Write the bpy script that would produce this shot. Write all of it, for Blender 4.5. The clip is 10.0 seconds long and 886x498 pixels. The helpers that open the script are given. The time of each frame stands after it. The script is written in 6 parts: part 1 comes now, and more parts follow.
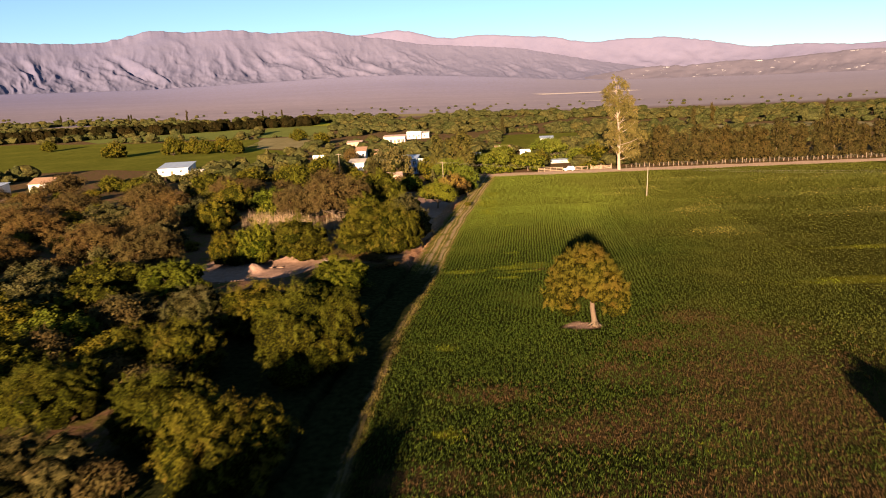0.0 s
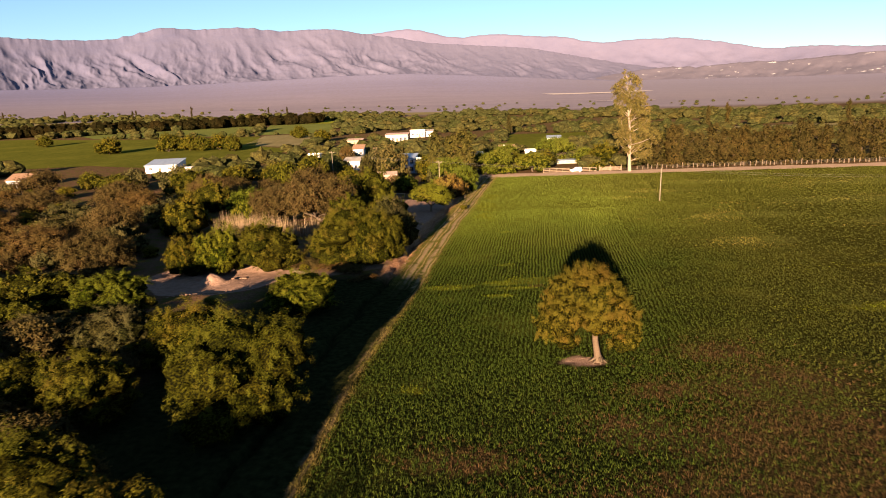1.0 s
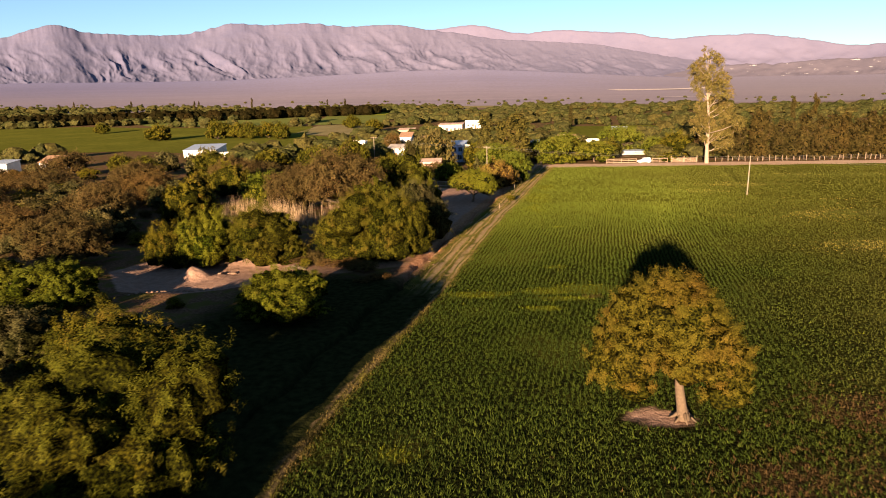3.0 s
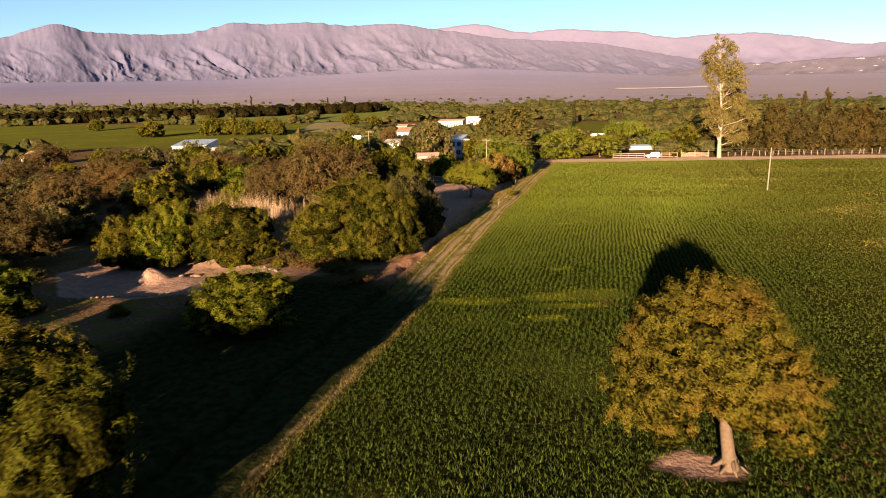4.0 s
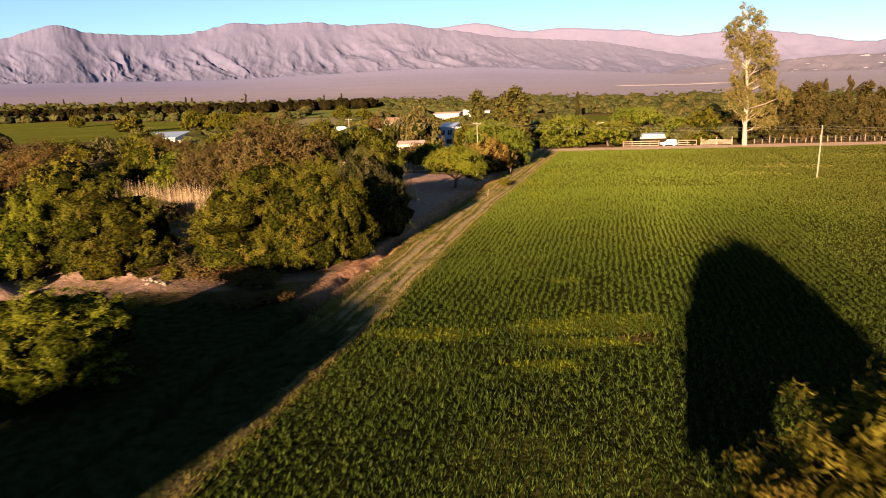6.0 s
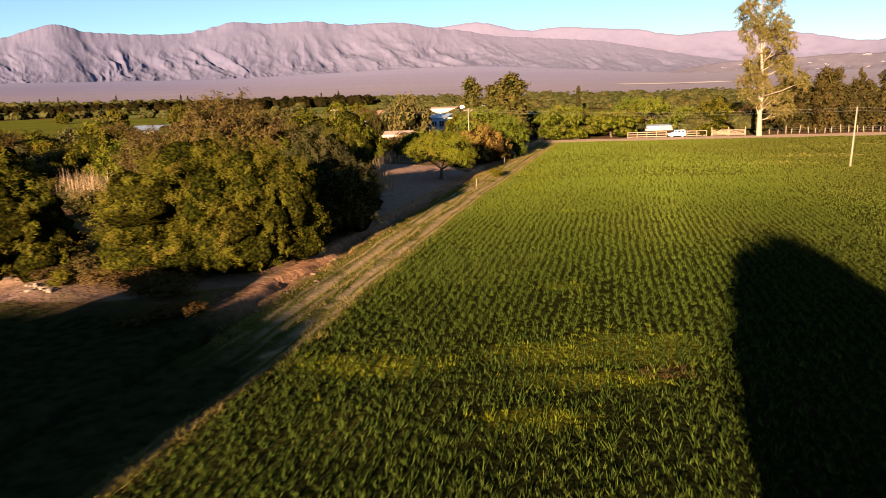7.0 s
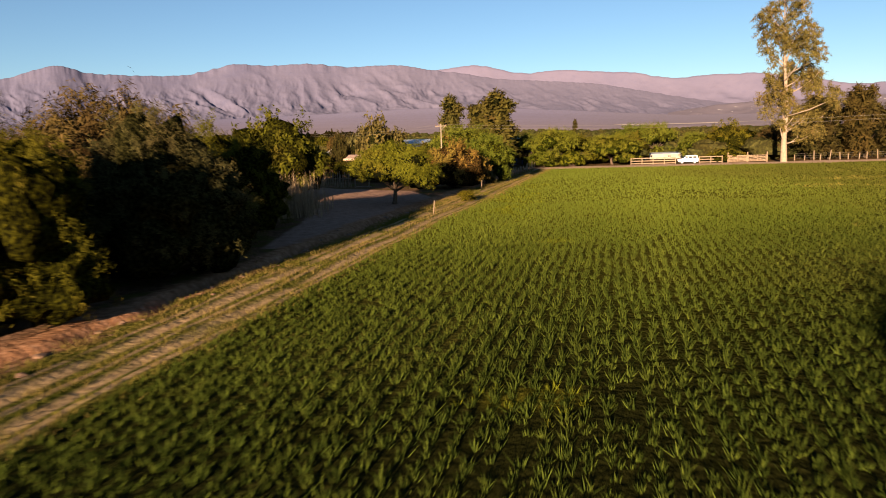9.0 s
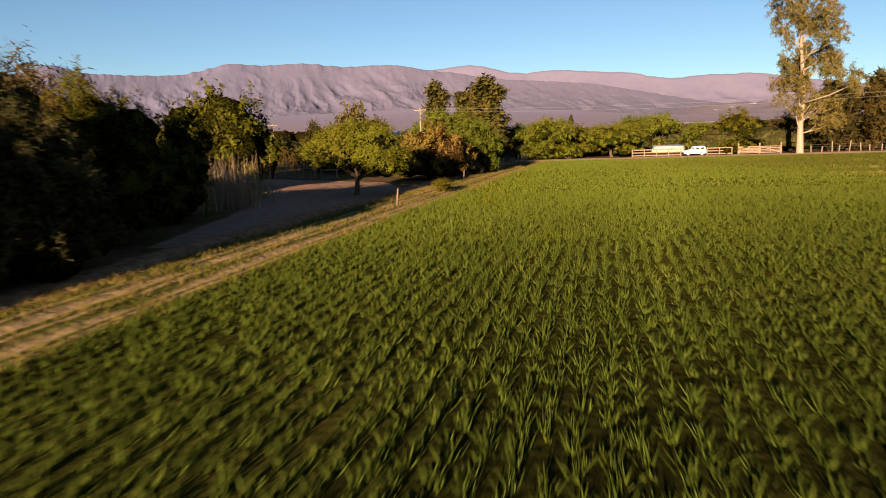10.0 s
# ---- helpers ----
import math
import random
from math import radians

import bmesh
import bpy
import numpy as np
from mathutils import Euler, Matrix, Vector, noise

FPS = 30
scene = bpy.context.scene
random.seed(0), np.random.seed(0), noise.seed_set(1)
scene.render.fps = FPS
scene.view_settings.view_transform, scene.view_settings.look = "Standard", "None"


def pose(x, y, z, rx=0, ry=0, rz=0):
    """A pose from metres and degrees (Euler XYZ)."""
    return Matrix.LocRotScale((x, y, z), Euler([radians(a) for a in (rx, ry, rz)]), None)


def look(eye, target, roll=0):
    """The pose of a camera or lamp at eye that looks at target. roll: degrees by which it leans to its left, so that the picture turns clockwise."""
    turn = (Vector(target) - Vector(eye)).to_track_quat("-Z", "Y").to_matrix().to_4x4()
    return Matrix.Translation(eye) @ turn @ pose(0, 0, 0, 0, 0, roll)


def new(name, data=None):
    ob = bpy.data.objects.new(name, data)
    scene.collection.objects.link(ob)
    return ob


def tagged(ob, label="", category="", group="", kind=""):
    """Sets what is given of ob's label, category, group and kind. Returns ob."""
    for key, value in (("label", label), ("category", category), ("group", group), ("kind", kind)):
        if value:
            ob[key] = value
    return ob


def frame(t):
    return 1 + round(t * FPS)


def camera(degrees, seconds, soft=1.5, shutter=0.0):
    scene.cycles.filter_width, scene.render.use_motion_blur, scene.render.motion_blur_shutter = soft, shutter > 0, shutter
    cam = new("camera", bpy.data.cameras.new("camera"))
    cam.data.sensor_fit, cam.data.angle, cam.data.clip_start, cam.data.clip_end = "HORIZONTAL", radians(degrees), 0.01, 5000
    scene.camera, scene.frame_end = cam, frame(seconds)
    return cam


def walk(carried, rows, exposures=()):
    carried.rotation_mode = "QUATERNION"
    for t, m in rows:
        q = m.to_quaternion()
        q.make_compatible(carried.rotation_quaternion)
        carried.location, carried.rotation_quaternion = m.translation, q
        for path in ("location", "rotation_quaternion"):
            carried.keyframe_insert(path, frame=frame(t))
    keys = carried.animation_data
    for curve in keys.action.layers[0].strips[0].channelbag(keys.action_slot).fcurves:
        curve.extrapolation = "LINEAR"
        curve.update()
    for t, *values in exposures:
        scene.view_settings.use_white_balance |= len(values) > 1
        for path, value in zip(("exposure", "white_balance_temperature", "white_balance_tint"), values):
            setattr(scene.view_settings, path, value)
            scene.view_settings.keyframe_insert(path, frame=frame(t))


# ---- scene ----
cam = camera(66.2, 10.0, soft=1.0, shutter=0.5)
PATH = [
    (0, (1.291, 2.542, 28.63), (1.263, 4.493, 28.192), -2.8),
    (0.5, (3.421, 10.565, 28.146), (3.388, 12.516, 27.707), -2.5),
    (1, (4.99, 17.568, 26.942), (4.936, 19.519, 26.504), -2.3),
    (1.5, (6.239, 23.33, 25.576), (6.136, 25.279, 25.139), -2.0),
    (2, (6.975, 28.722, 24.25), (6.814, 30.667, 23.812), -1.9),
    (2.5, (7.44, 34.095, 23.012), (7.229, 36.034, 22.573), -1.8),
    (4, (7.894, 49.543, 19.344), (7.661, 51.48, 18.903), -1.8),
    (4.5, (7.992, 55.013, 18.299), (7.758, 56.95, 17.858), -1.9),
    (5, (8.203, 60.56, 17.13), (7.968, 62.496, 16.69), -1.9),
    (5.5, (8.581, 66.314, 15.843), (8.343, 68.251, 15.403), -2.0),
    (7, (9.797, 84.462, 11.427), (9.555, 86.398, 10.987), -2.1),
    (7.5, (10.344, 90.283, 10.105), (10.101, 92.221, 9.675), -2.0),
    (8, (10.888, 95.544, 8.974), (10.647, 97.503, 8.651), -2.0),
    (8.5, (11.475, 101.048, 7.956), (11.234, 103.007, 7.632), -2.1),
    (9, (11.918, 107.042, 6.905), (11.681, 109.001, 6.581), -1.9),
    (9.5, (12.396, 112.91, 5.522), (12.161, 114.869, 5.197), -2.1),
    (10, (12.762, 119.009, 4.82), (12.536, 120.969, 4.497), -1.9),
]
walk(cam, [(t, look(eye, target, roll)) for t, eye, target, roll in PATH],
     exposures=[(0.0, 2.55), (3.5, 2.57), (5.0, 2.63), (7.55, 2.66), (7.95, 2.2), (8.6, 2.2), (10.0, 2.12)])

# ---- light ----
SUN_AZ = 11.5          # the light travels this many degrees to the right of straight ahead
SUN_EL = 10.0
sun_from = Vector((-math.sin(radians(SUN_AZ)) * math.cos(radians(SUN_EL)), -math.cos(radians(SUN_AZ)) * math.cos(radians(SUN_EL)), math.sin(radians(SUN_EL))))
sun = new("sun", bpy.data.lights.new("sun", "SUN"))
sun.data.energy, sun.data.angle, sun.data.color = 5.0, radians(0.6), (1.0, 0.71, 0.46)
sun.matrix_world = look(tuple(sun_from * 200), (0, 0, 0))

world = bpy.data.worlds.new("evening_sky")
scene.world = world
world.use_nodes = True
wt = world.node_tree
sky = wt.nodes.new("ShaderNodeTexSky")
sky.sky_type, sky.sun_disc = "NISHITA", False
sky.sun_elevation, sky.sun_rotation = radians(SUN_EL), math.atan2(sun_from.x, sun_from.y)
sky.altitude, sky.air_density, sky.dust_density, sky.ozone_density = 1800, 1.0, 0.2, 2.5
wt.links.new(sky.outputs[0], wt.nodes["Background"].inputs[0])
wt.nodes["Background"].inputs[1].default_value = 0.032


# ---- material helpers ----
class Shader:
    """A node material under construction."""

    def __init__(self, name, rough=0.9):
        self.mat = bpy.data.materials.new(name)
        self.mat.use_nodes = True
        self.tree = self.mat.node_tree
        self.bsdf = self.tree.nodes["Principled BSDF"]
        self.bsdf.inputs["Roughness"].default_value = rough
        self.bsdf.inputs["Specular IOR Level"].default_value = 0.2

    def node(self, kind, **values):
        n = self.tree.nodes.new(kind)
        for key, value in values.items():
            if key in n.inputs:
                n.inputs[key].default_value = value
        return n

    def link(self, a, b):
        self.tree.links.new(a, b)

    def place(self):
        return self.node("ShaderNodeNewGeometry").outputs["Position"]

    def local(self):
        return self.node("ShaderNodeTexCoord").outputs["Object"]

    def noise(self, scale, detail=4.0, rough=0.55, where=None, squash=None):
        where = where or self.place()
        if squash:
            m = self.node("ShaderNodeMapping")
            m.inputs["Scale"].default_value = squash
            self.link(where, m.inputs["Vector"])
            where = m.outputs[0]
        n = self.node("ShaderNodeTexNoise", Scale=scale, Detail=detail, Roughness=rough)
        self.link(where, n.inputs["Vector"])
        return n.outputs["Fac"]

    def ramp(self, fac, stops):
        r = self.node("ShaderNodeValToRGB")
        e = r.color_ramp.elements
        while len(e) < len(stops):
            e.new(0.5)
        for k, (at, col) in enumerate(stops):
            e[k].position = at
            e[k].color = (*col, 1) if len(col) == 3 else col
        self.link(fac, r.inputs[0])
        return r.outputs[0]

    def step(self, fac, low, high):
        r = self.node("ShaderNodeMapRange")
        r.interpolation_type = "SMOOTHSTEP"
        r.inputs["From Min"].default_value, r.inputs["From Max"].default_value = low, high
        self.link(fac, r.inputs["Value"])
        return r.outputs[0]

    def mix(self, fac, a, b, blend="MIX"):
        m = self.node("ShaderNodeMix")
        m.data_type, m.blend_type = "RGBA", blend
        for socket, value in ((m.inputs[0], fac), (m.inputs[6], a), (m.inputs[7], b)):
            if isinstance(value, (int, float)):
                socket.default_value = value
            elif isinstance(value, tuple):
                socket.default_value = (*value, 1)
            else:
                self.link(value, socket)
        return m.outputs[2]

    def math(self, op, a, b=0.0):
        m = self.node("ShaderNodeMath")
        m.operation = op
        for socket, value in zip(m.inputs, (a, b)):
            if isinstance(value, (int, float)):
                socket.default_value = value
            else:
                self.link(value, socket)
        return m.outputs[0]

    def random_piece(self):
        return self.node("ShaderNodeNewGeometry").outputs["Random Per Island"]

    def random_object(self):
        return self.node("ShaderNodeObjectInfo").outputs["Random"]

    def bump(self, height, strength=0.4, distance=0.05):
        b = self.node("ShaderNodeBump", Strength=strength, Distance=distance)
        self.link(height, b.inputs["Height"])
        self.link(b.outputs[0], self.bsdf.inputs["Normal"])

    def done(self, colour):
        if isinstance(colour, tuple):
            self.bsdf.inputs["Base Color"].default_value = (*colour, 1)
        else:
            self.link(colour, self.bsdf.inputs["Base Color"])
        return self.mat


def leaf_material(name, dark, light, dry, dryness=0.2, through_light=0.3, patch_size=0.35):
    s = Shader(name, 0.85)
    s.bsdf.inputs["Specular IOR Level"].default_value = 0.04
    piece = s.random_piece()
    col = s.ramp(piece, [(0.0, dark), (0.55, tuple((a + b) / 2 for a, b in zip(dark, light))), (1.0, light)])
    patch = s.step(s.noise(patch_size, 3), 0.62 - dryness, 0.82 - dryness * 0.6)
    col = s.mix(s.math("MULTIPLY", patch, 0.65), col, dry)
    tint = s.ramp(s.random_object(), [(0.0, (0.78, 0.86, 0.8)), (0.5, (1, 1, 1)), (1.0, (1.2, 1.08, 0.9))])
    col = s.mix(1.0, col, tint, "MULTIPLY")
    s.done(col)
    clear = s.node("ShaderNodeBsdfTranslucent")
    s.link(col, clear.inputs["Color"])
    blend = s.node("ShaderNodeMixShader")
    blend.inputs[0].default_value = through_light
    s.link(s.bsdf.outputs[0], blend.inputs[1])
    s.link(clear.outputs[0], blend.inputs[2])
    s.link(blend.outputs[0], s.tree.nodes["Material Output"].inputs["Surface"])
    return s.mat


def plain(name, colour, rough=0.8, vary=0.15, scale=1.5, metal=0.0):
    s = Shader(name, rough)
    s.bsdf.inputs["Metallic"].default_value = metal
    n = s.noise(scale, 5, where=s.local())
    low, high = tuple(c * (1 - vary) for c in colour), tuple(min(1, c * (1 + vary)) for c in colour)
    big = s.noise(scale * 0.2, 3, where=s.local())
    col = s.mix(s.math("MULTIPLY", big, 0.5), s.ramp(n, [(0.3, low), (0.7, high)]), low)
    s.bump(n, 0.2, 0.01)
    return s.done(col)


LEAF_LONE = leaf_material("algarrobo_leaf", (0.036, 0.033, 0.004), (0.104, 0.085, 0.009), (0.098, 0.056, 0.010), 0.17, 0.2)
LEAF_GREEN = leaf_material("acacia_leaf", (0.0397, 0.0382, 0.0037), (0.0794, 0.0706, 0.0058), (0.0882, 0.0558, 0.0103), 0.14, 0.15)
LEAF_BRIGHT = leaf_material("fresh_leaf", (0.0481, 0.0574, 0.0047), (0.0927, 0.0982, 0.0093), (0.1107, 0.0927, 0.0139), 0.06, 0.15)
LEAF_DOME = leaf_material("dome_leaf", (0.050, 0.060, 0.0062), (0.108, 0.112, 0.0135), (0.118, 0.098, 0.017), 0.1, 0.15)
LEAF_FRESH = leaf_material("umbrella_leaf", (0.0462, 0.0539, 0.0046), (0.1012, 0.1034, 0.0093), (0.1100, 0.0825, 0.0121), 0.1, 0.15)
LEAF_BROWN = leaf_material("dry_thorn_leaf", (0.036, 0.022, 0.008), (0.078, 0.047, 0.016), (0.058, 0.042, 0.012), 0.3, 0.12)
LEAF_RUST = leaf_material("rusty_leaf", (0.0960, 0.0504, 0.0120), (0.2040, 0.1104, 0.0252), (0.1260, 0.0936, 0.0180), 0.25, 0.15)
LEAF_PALE = leaf_material("grey_olive_leaf", (0.0400, 0.0364, 0.0115), (0.0844, 0.0710, 0.0249), (0.0888, 0.0622, 0.0249), 0.15, 0.15)
LEAF_DARK = leaf_material("windbreak_leaf", (0.0189, 0.0153, 0.0045), (0.0450, 0.0351, 0.0090), (0.0486, 0.0324, 0.0099), 0.22, 0.15)
LEAF_CASUARINA = leaf_material("casuarina_leaf", (0.0296, 0.02812, 0.00666), (0.06512, 0.05772, 0.01332), (0.0666, 0.0444, 0.0148), 0.12, 0.15)
LEAF_EUCALYPT = leaf_material("eucalyptus_leaf", (0.052, 0.047, 0.013), (0.138, 0.114, 0.034), (0.145, 0.098, 0.040), 0.15, 0.2)
# Far leaves: haze mixed into the colour as grey and blue.
LEAF_FAR = leaf_material("far_wood_leaf", (0.042, 0.043, 0.0125), (0.076, 0.072, 0.021), (0.084, 0.060, 0.026), 0.18, 0.15, 0.035)
BARK = plain("rough_bark", (0.078, 0.05304, 0.0351), 0.95, 0.35, 6)
BARK_PALE = plain("pale_smooth_bark", (0.23, 0.175, 0.125), 0.8, 0.3, 2.5)
# Near black for the crown's inside: shade of the gaps as a colour.
CROWN_DARK = plain("crown_gap_shade", (0.005, 0.0055, 0.002), 1.0, 0.3, 3)
CROWN_DARK.node_tree.nodes["Principled BSDF"].inputs["Specular IOR Level"].default_value = 0.0

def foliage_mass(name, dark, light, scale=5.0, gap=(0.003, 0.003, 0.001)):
    """The closed inside of a crown: small leaves, the shade of gaps painted between them."""
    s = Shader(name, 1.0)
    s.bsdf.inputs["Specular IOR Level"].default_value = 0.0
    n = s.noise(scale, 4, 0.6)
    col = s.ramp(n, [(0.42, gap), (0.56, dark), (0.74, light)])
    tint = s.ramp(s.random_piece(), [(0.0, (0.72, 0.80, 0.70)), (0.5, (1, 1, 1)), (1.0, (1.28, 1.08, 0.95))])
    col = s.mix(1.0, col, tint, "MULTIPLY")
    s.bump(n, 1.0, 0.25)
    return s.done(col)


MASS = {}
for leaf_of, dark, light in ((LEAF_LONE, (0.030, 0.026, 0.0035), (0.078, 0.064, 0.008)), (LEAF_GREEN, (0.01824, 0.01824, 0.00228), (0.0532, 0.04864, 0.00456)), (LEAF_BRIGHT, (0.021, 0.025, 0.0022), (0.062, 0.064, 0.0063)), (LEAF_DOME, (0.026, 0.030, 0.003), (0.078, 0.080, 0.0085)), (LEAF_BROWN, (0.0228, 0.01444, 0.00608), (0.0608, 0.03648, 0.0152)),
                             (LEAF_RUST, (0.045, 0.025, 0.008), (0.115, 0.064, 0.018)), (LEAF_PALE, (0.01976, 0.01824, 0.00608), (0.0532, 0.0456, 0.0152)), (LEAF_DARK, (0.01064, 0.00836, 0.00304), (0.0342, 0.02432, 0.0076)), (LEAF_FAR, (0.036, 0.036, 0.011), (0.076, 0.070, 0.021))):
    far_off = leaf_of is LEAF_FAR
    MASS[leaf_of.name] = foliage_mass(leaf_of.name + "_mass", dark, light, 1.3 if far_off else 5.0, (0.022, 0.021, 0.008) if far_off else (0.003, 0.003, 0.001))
STRAW = leaf_material("dry_reed", (0.176, 0.116, 0.068), (0.352, 0.248, 0.152), (0.272, 0.184, 0.104), 0.1, 0.2)


# ---- mesh helpers ----
def build_mesh(name, verts, faces, materials, smooth=False):
    me = bpy.data.meshes.new(name)
    me.from_pydata([tuple(v) for v in verts], [], faces)
    for m in materials:
        me.materials.append(m)
    if smooth:
        me.polygons.foreach_set("use_smooth", [True] * len(me.polygons))
    me.update()
    return me


def quads_mesh(name, corners, material, sides=4):
    """A mesh of loose faces; corners is an array of (faces, sides, 3)."""
    n = len(corners)
    me = bpy.data.meshes.new(name)
    me.vertices.add(n * sides)
    me.vertices.foreach_set("co", np.ascontiguousarray(corners, dtype=np.float32).ravel())
    me.loops.add(n * sides)
    me.loops.foreach_set("vertex_index", np.arange(n * sides, dtype=np.int32))
    me.polygons.add(n)
    me.polygons.foreach_set("loop_start", np.arange(0, n * sides, sides, dtype=np.int32))
    me.materials.append(material)
    me.update(calc_edges=True)
    return me


def child(name, data, parent, label=""):
    ob = new(name, data)
    ob.parent = parent
    return tagged(ob, label)


def part(name, bm, material, parent, label="", smooth=False):
    me = bpy.data.meshes.new(name)
    bm.to_mesh(me)
    bm.free()
    me.materials.append(material)
    if smooth:
        me.polygons.foreach_set("use_smooth", [True] * len(me.polygons))
    return child(name, me, parent, label)


def base(name, x, y, z=0.0, turn=0.0, label="", category="", group="", kind=""):
    ob = new(name)
    ob.empty_display_size = 0.3
    ob.matrix_basis = pose(x, y, z, 0, 0, turn)
    return tagged(ob, label, category, group, kind)


def box(bm, centre, size, bevel=0.0, turn=None):
    made = bmesh.ops.create_cube(bm, size=1.0)["verts"]
    m = Matrix.Translation(centre) @ (turn or Matrix()) @ Matrix.Diagonal((*size, 1))
    bmesh.ops.transform(bm, matrix=m, verts=made)
    if bevel:
        edges = list({e for v in made for e in v.link_edges})
        bmesh.ops.bevel(bm, geom=edges, offset=bevel, segments=2, affect="EDGES")
    return bm


def one_box(centre, size, bevel=0.0, turn=None):
    return box(bmesh.new(), centre, size, bevel, turn)


def tube(points, radii, sides=7):
    """Vertices and faces of a tapered tube along points."""
    verts, faces = [], []
    pts = [Vector(p) for p in points]
    for k, p in enumerate(pts):
        way = (pts[min(k + 1, len(pts) - 1)] - pts[max(k - 1, 0)]).normalized()
        a = way.orthogonal().normalized()
        b = way.cross(a)
        for j in range(sides):
            t = 2 * math.pi * j / sides
            verts.append(p + (a * math.cos(t) + b * math.sin(t)) * radii[k])
    for k in range(len(pts) - 1):
        for j in range(sides):
            j2 = (j + 1) % sides
            faces.append((k * sides + j, k * sides + j2, (k + 1) * sides + j2, (k + 1) * sides + j))
    faces.append(tuple(range((len(pts) - 1) * sides, len(pts) * sides)))
    faces.append(tuple(reversed(range(sides))))
    return verts, faces


def tubes_mesh(name, list_of_tubes, material, sides=7):
    verts, faces = [], []
    for points, radii in list_of_tubes:
        v, f = tube(points, radii, sides)
        n = len(verts)
        verts += v
        faces += [tuple(i + n for i in face) for face in f]
    return build_mesh(name, verts, faces, [material], True)


# ---- the lie of the land ----
EDGE_Y = [-80, 40, 60, 80, 95, 113, 142, 165, 175, 211, 231, 250, 300]
EDGE_X = [-9, -8, -7.0, -5.6, -3.6, -0.9, 2.4, 5.4, 7.2, 12.5, 15.6, 18.6, 26]
ROAD_Y = 246.0


def edge(y):
    """Where the crop begins, from the track's side."""
    return np.interp(y, EDGE_Y, EDGE_X)


def bajada(u):
    return np.interp(u, [-0.8, -0.62, -0.44, -0.26, -0.18, -0.06, 0.06, 0.21, 0.48], [0.037, 0.0325, 0.031, 0.034, 0.037, 0.037, 0.030, 0.0196, 0.0174])


def smooth01(t):
    t = np.clip(t, 0, 1)
    return t * t * (3 - 2 * t)


PIT = [(-47, 121), (-40, 111.5), (-31, 110), (-25, 115), (-21, 122), (-24, 129), (-33, 131), (-43, 131)]
SANDWAY = [(-24, 124), (-16, 124.5), (-8, 128.5), (-4.0, 136), (-3.0, 150), (-2.5, 160), (0, 180), (4, 205), (6, 222)]


YARD = [(-20, 203), (-3, 199), (2, 186), (0.5, 165), (-1.5, 150), (-6, 150), (-8, 165), (-11, 180), (-16, 190)]


def in_polygon(x, y, poly):
    inside = np.zeros(np.shape(x), bool)
    for (xa, ya), (xb, yb) in zip(poly, poly[1:] + poly[:1]):
        if ya == yb:
            continue
        hit = ((ya > y) != (yb > y)) & (x < (xb - xa) * (y - ya) / (yb - ya) + xa)
        inside ^= hit
    return inside


def to_line(x, y, line, closed=False):
    best = np.full(np.shape(x), 1e9)
    ends = list(zip(line, line[1:] + (line[:1] if closed else [])))
    for (xa, ya), (xb, yb) in ends[: len(line) if closed else len(line) - 1]:
        dx, dy = xb - xa, yb - ya
        t = np.clip(((x - xa) * dx + (y - ya) * dy) / (dx * dx + dy * dy), 0, 1)
        best = np.minimum(best, np.hypot(x - xa - t * dx, y - ya - t * dy))
    return best


def wobble(x, y):
    return np.sin(x * 0.31 + 1.3 * np.sin(y * 0.17)) * 0.5 + np.sin(y * 0.43 + 1.7 * np.sin(x * 0.23)) * 0.5


def land(x, y):
    """Height of the ground."""
    x, y = np.asarray(x, float), np.asarray(y, float)
    u = np.clip(x / np.maximum(y, 60), -1.2, 1.2)
    far = smooth01((y - 350) / 1100) * (12.5 - 22 * np.clip(u, -0.85, 0.5))
    fan = np.clip((y - 1300) / 1500, 0, 1.08) ** 1.25 * (2800 * bajada(u) - 4)
    w = x - edge(y)
    near = smooth01((y + 60) / 60) * smooth01((255 - y) / 30)
    gully = -0.95 * np.exp(-((w + 6.3 + 0.4 * np.sin(y * 0.42 + np.sin(y * 0.13)) + 0.22 * np.sin(y * 1.3)) / 0.4) ** 2) - 0.1 * smooth01((-w - 5) / 2)
    ruts = -0.10 * (np.exp(-((w + 1.3) / 0.3) ** 2) + np.exp(-((w + 3.1) / 0.3) ** 2))
    rough = 0.16 * wobble(x * 1.6, y * 1.6) * smooth01((-w - 9) / 8)
    rise = 0.5 * smooth01((-w - 14) / 20) + 1.0 * smooth01((-w - 45) / 60)
    pit = np.where(in_polygon(x, y, PIT), smooth01(to_line(x, y, PIT, True) / 3.5), 0)
    heap = 1.7 * np.clip(1 - np.hypot(x + 34.5, y - 120.8) / 1.9, 0, 1) ** 0.8 + 0.4 * np.clip(1 - np.hypot(x + 31.5, y - 121.5) / 1.6, 0, 1)
    return far + fan + near * (gully + ruts + rough + rise * (1 - 0.9 * pit) - 0.35 * pit + heap)


def sandiness(x, y):
    pit = np.where(in_polygon(x, y, PIT), 1.0, 0.0) * smooth01(to_line(x, y, PIT, True) / 2.0 + 0.3)
    way = (1 - smooth01((to_line(x, y, SANDWAY) - 2.6) / 2.0)) * (0.5 - 0.5 * smooth01((x + 9) / 5) * smooth01((y - 126) / 8) + 0.5 * smooth01((120 - y) / 10))
    yard = np.where(in_polygon(x, y, YARD), 1.0, 0.0) * smooth01(to_line(x, y, YARD, True) / 2.0 + 0.3)
    return np.maximum(np.maximum(pit, way), yard)


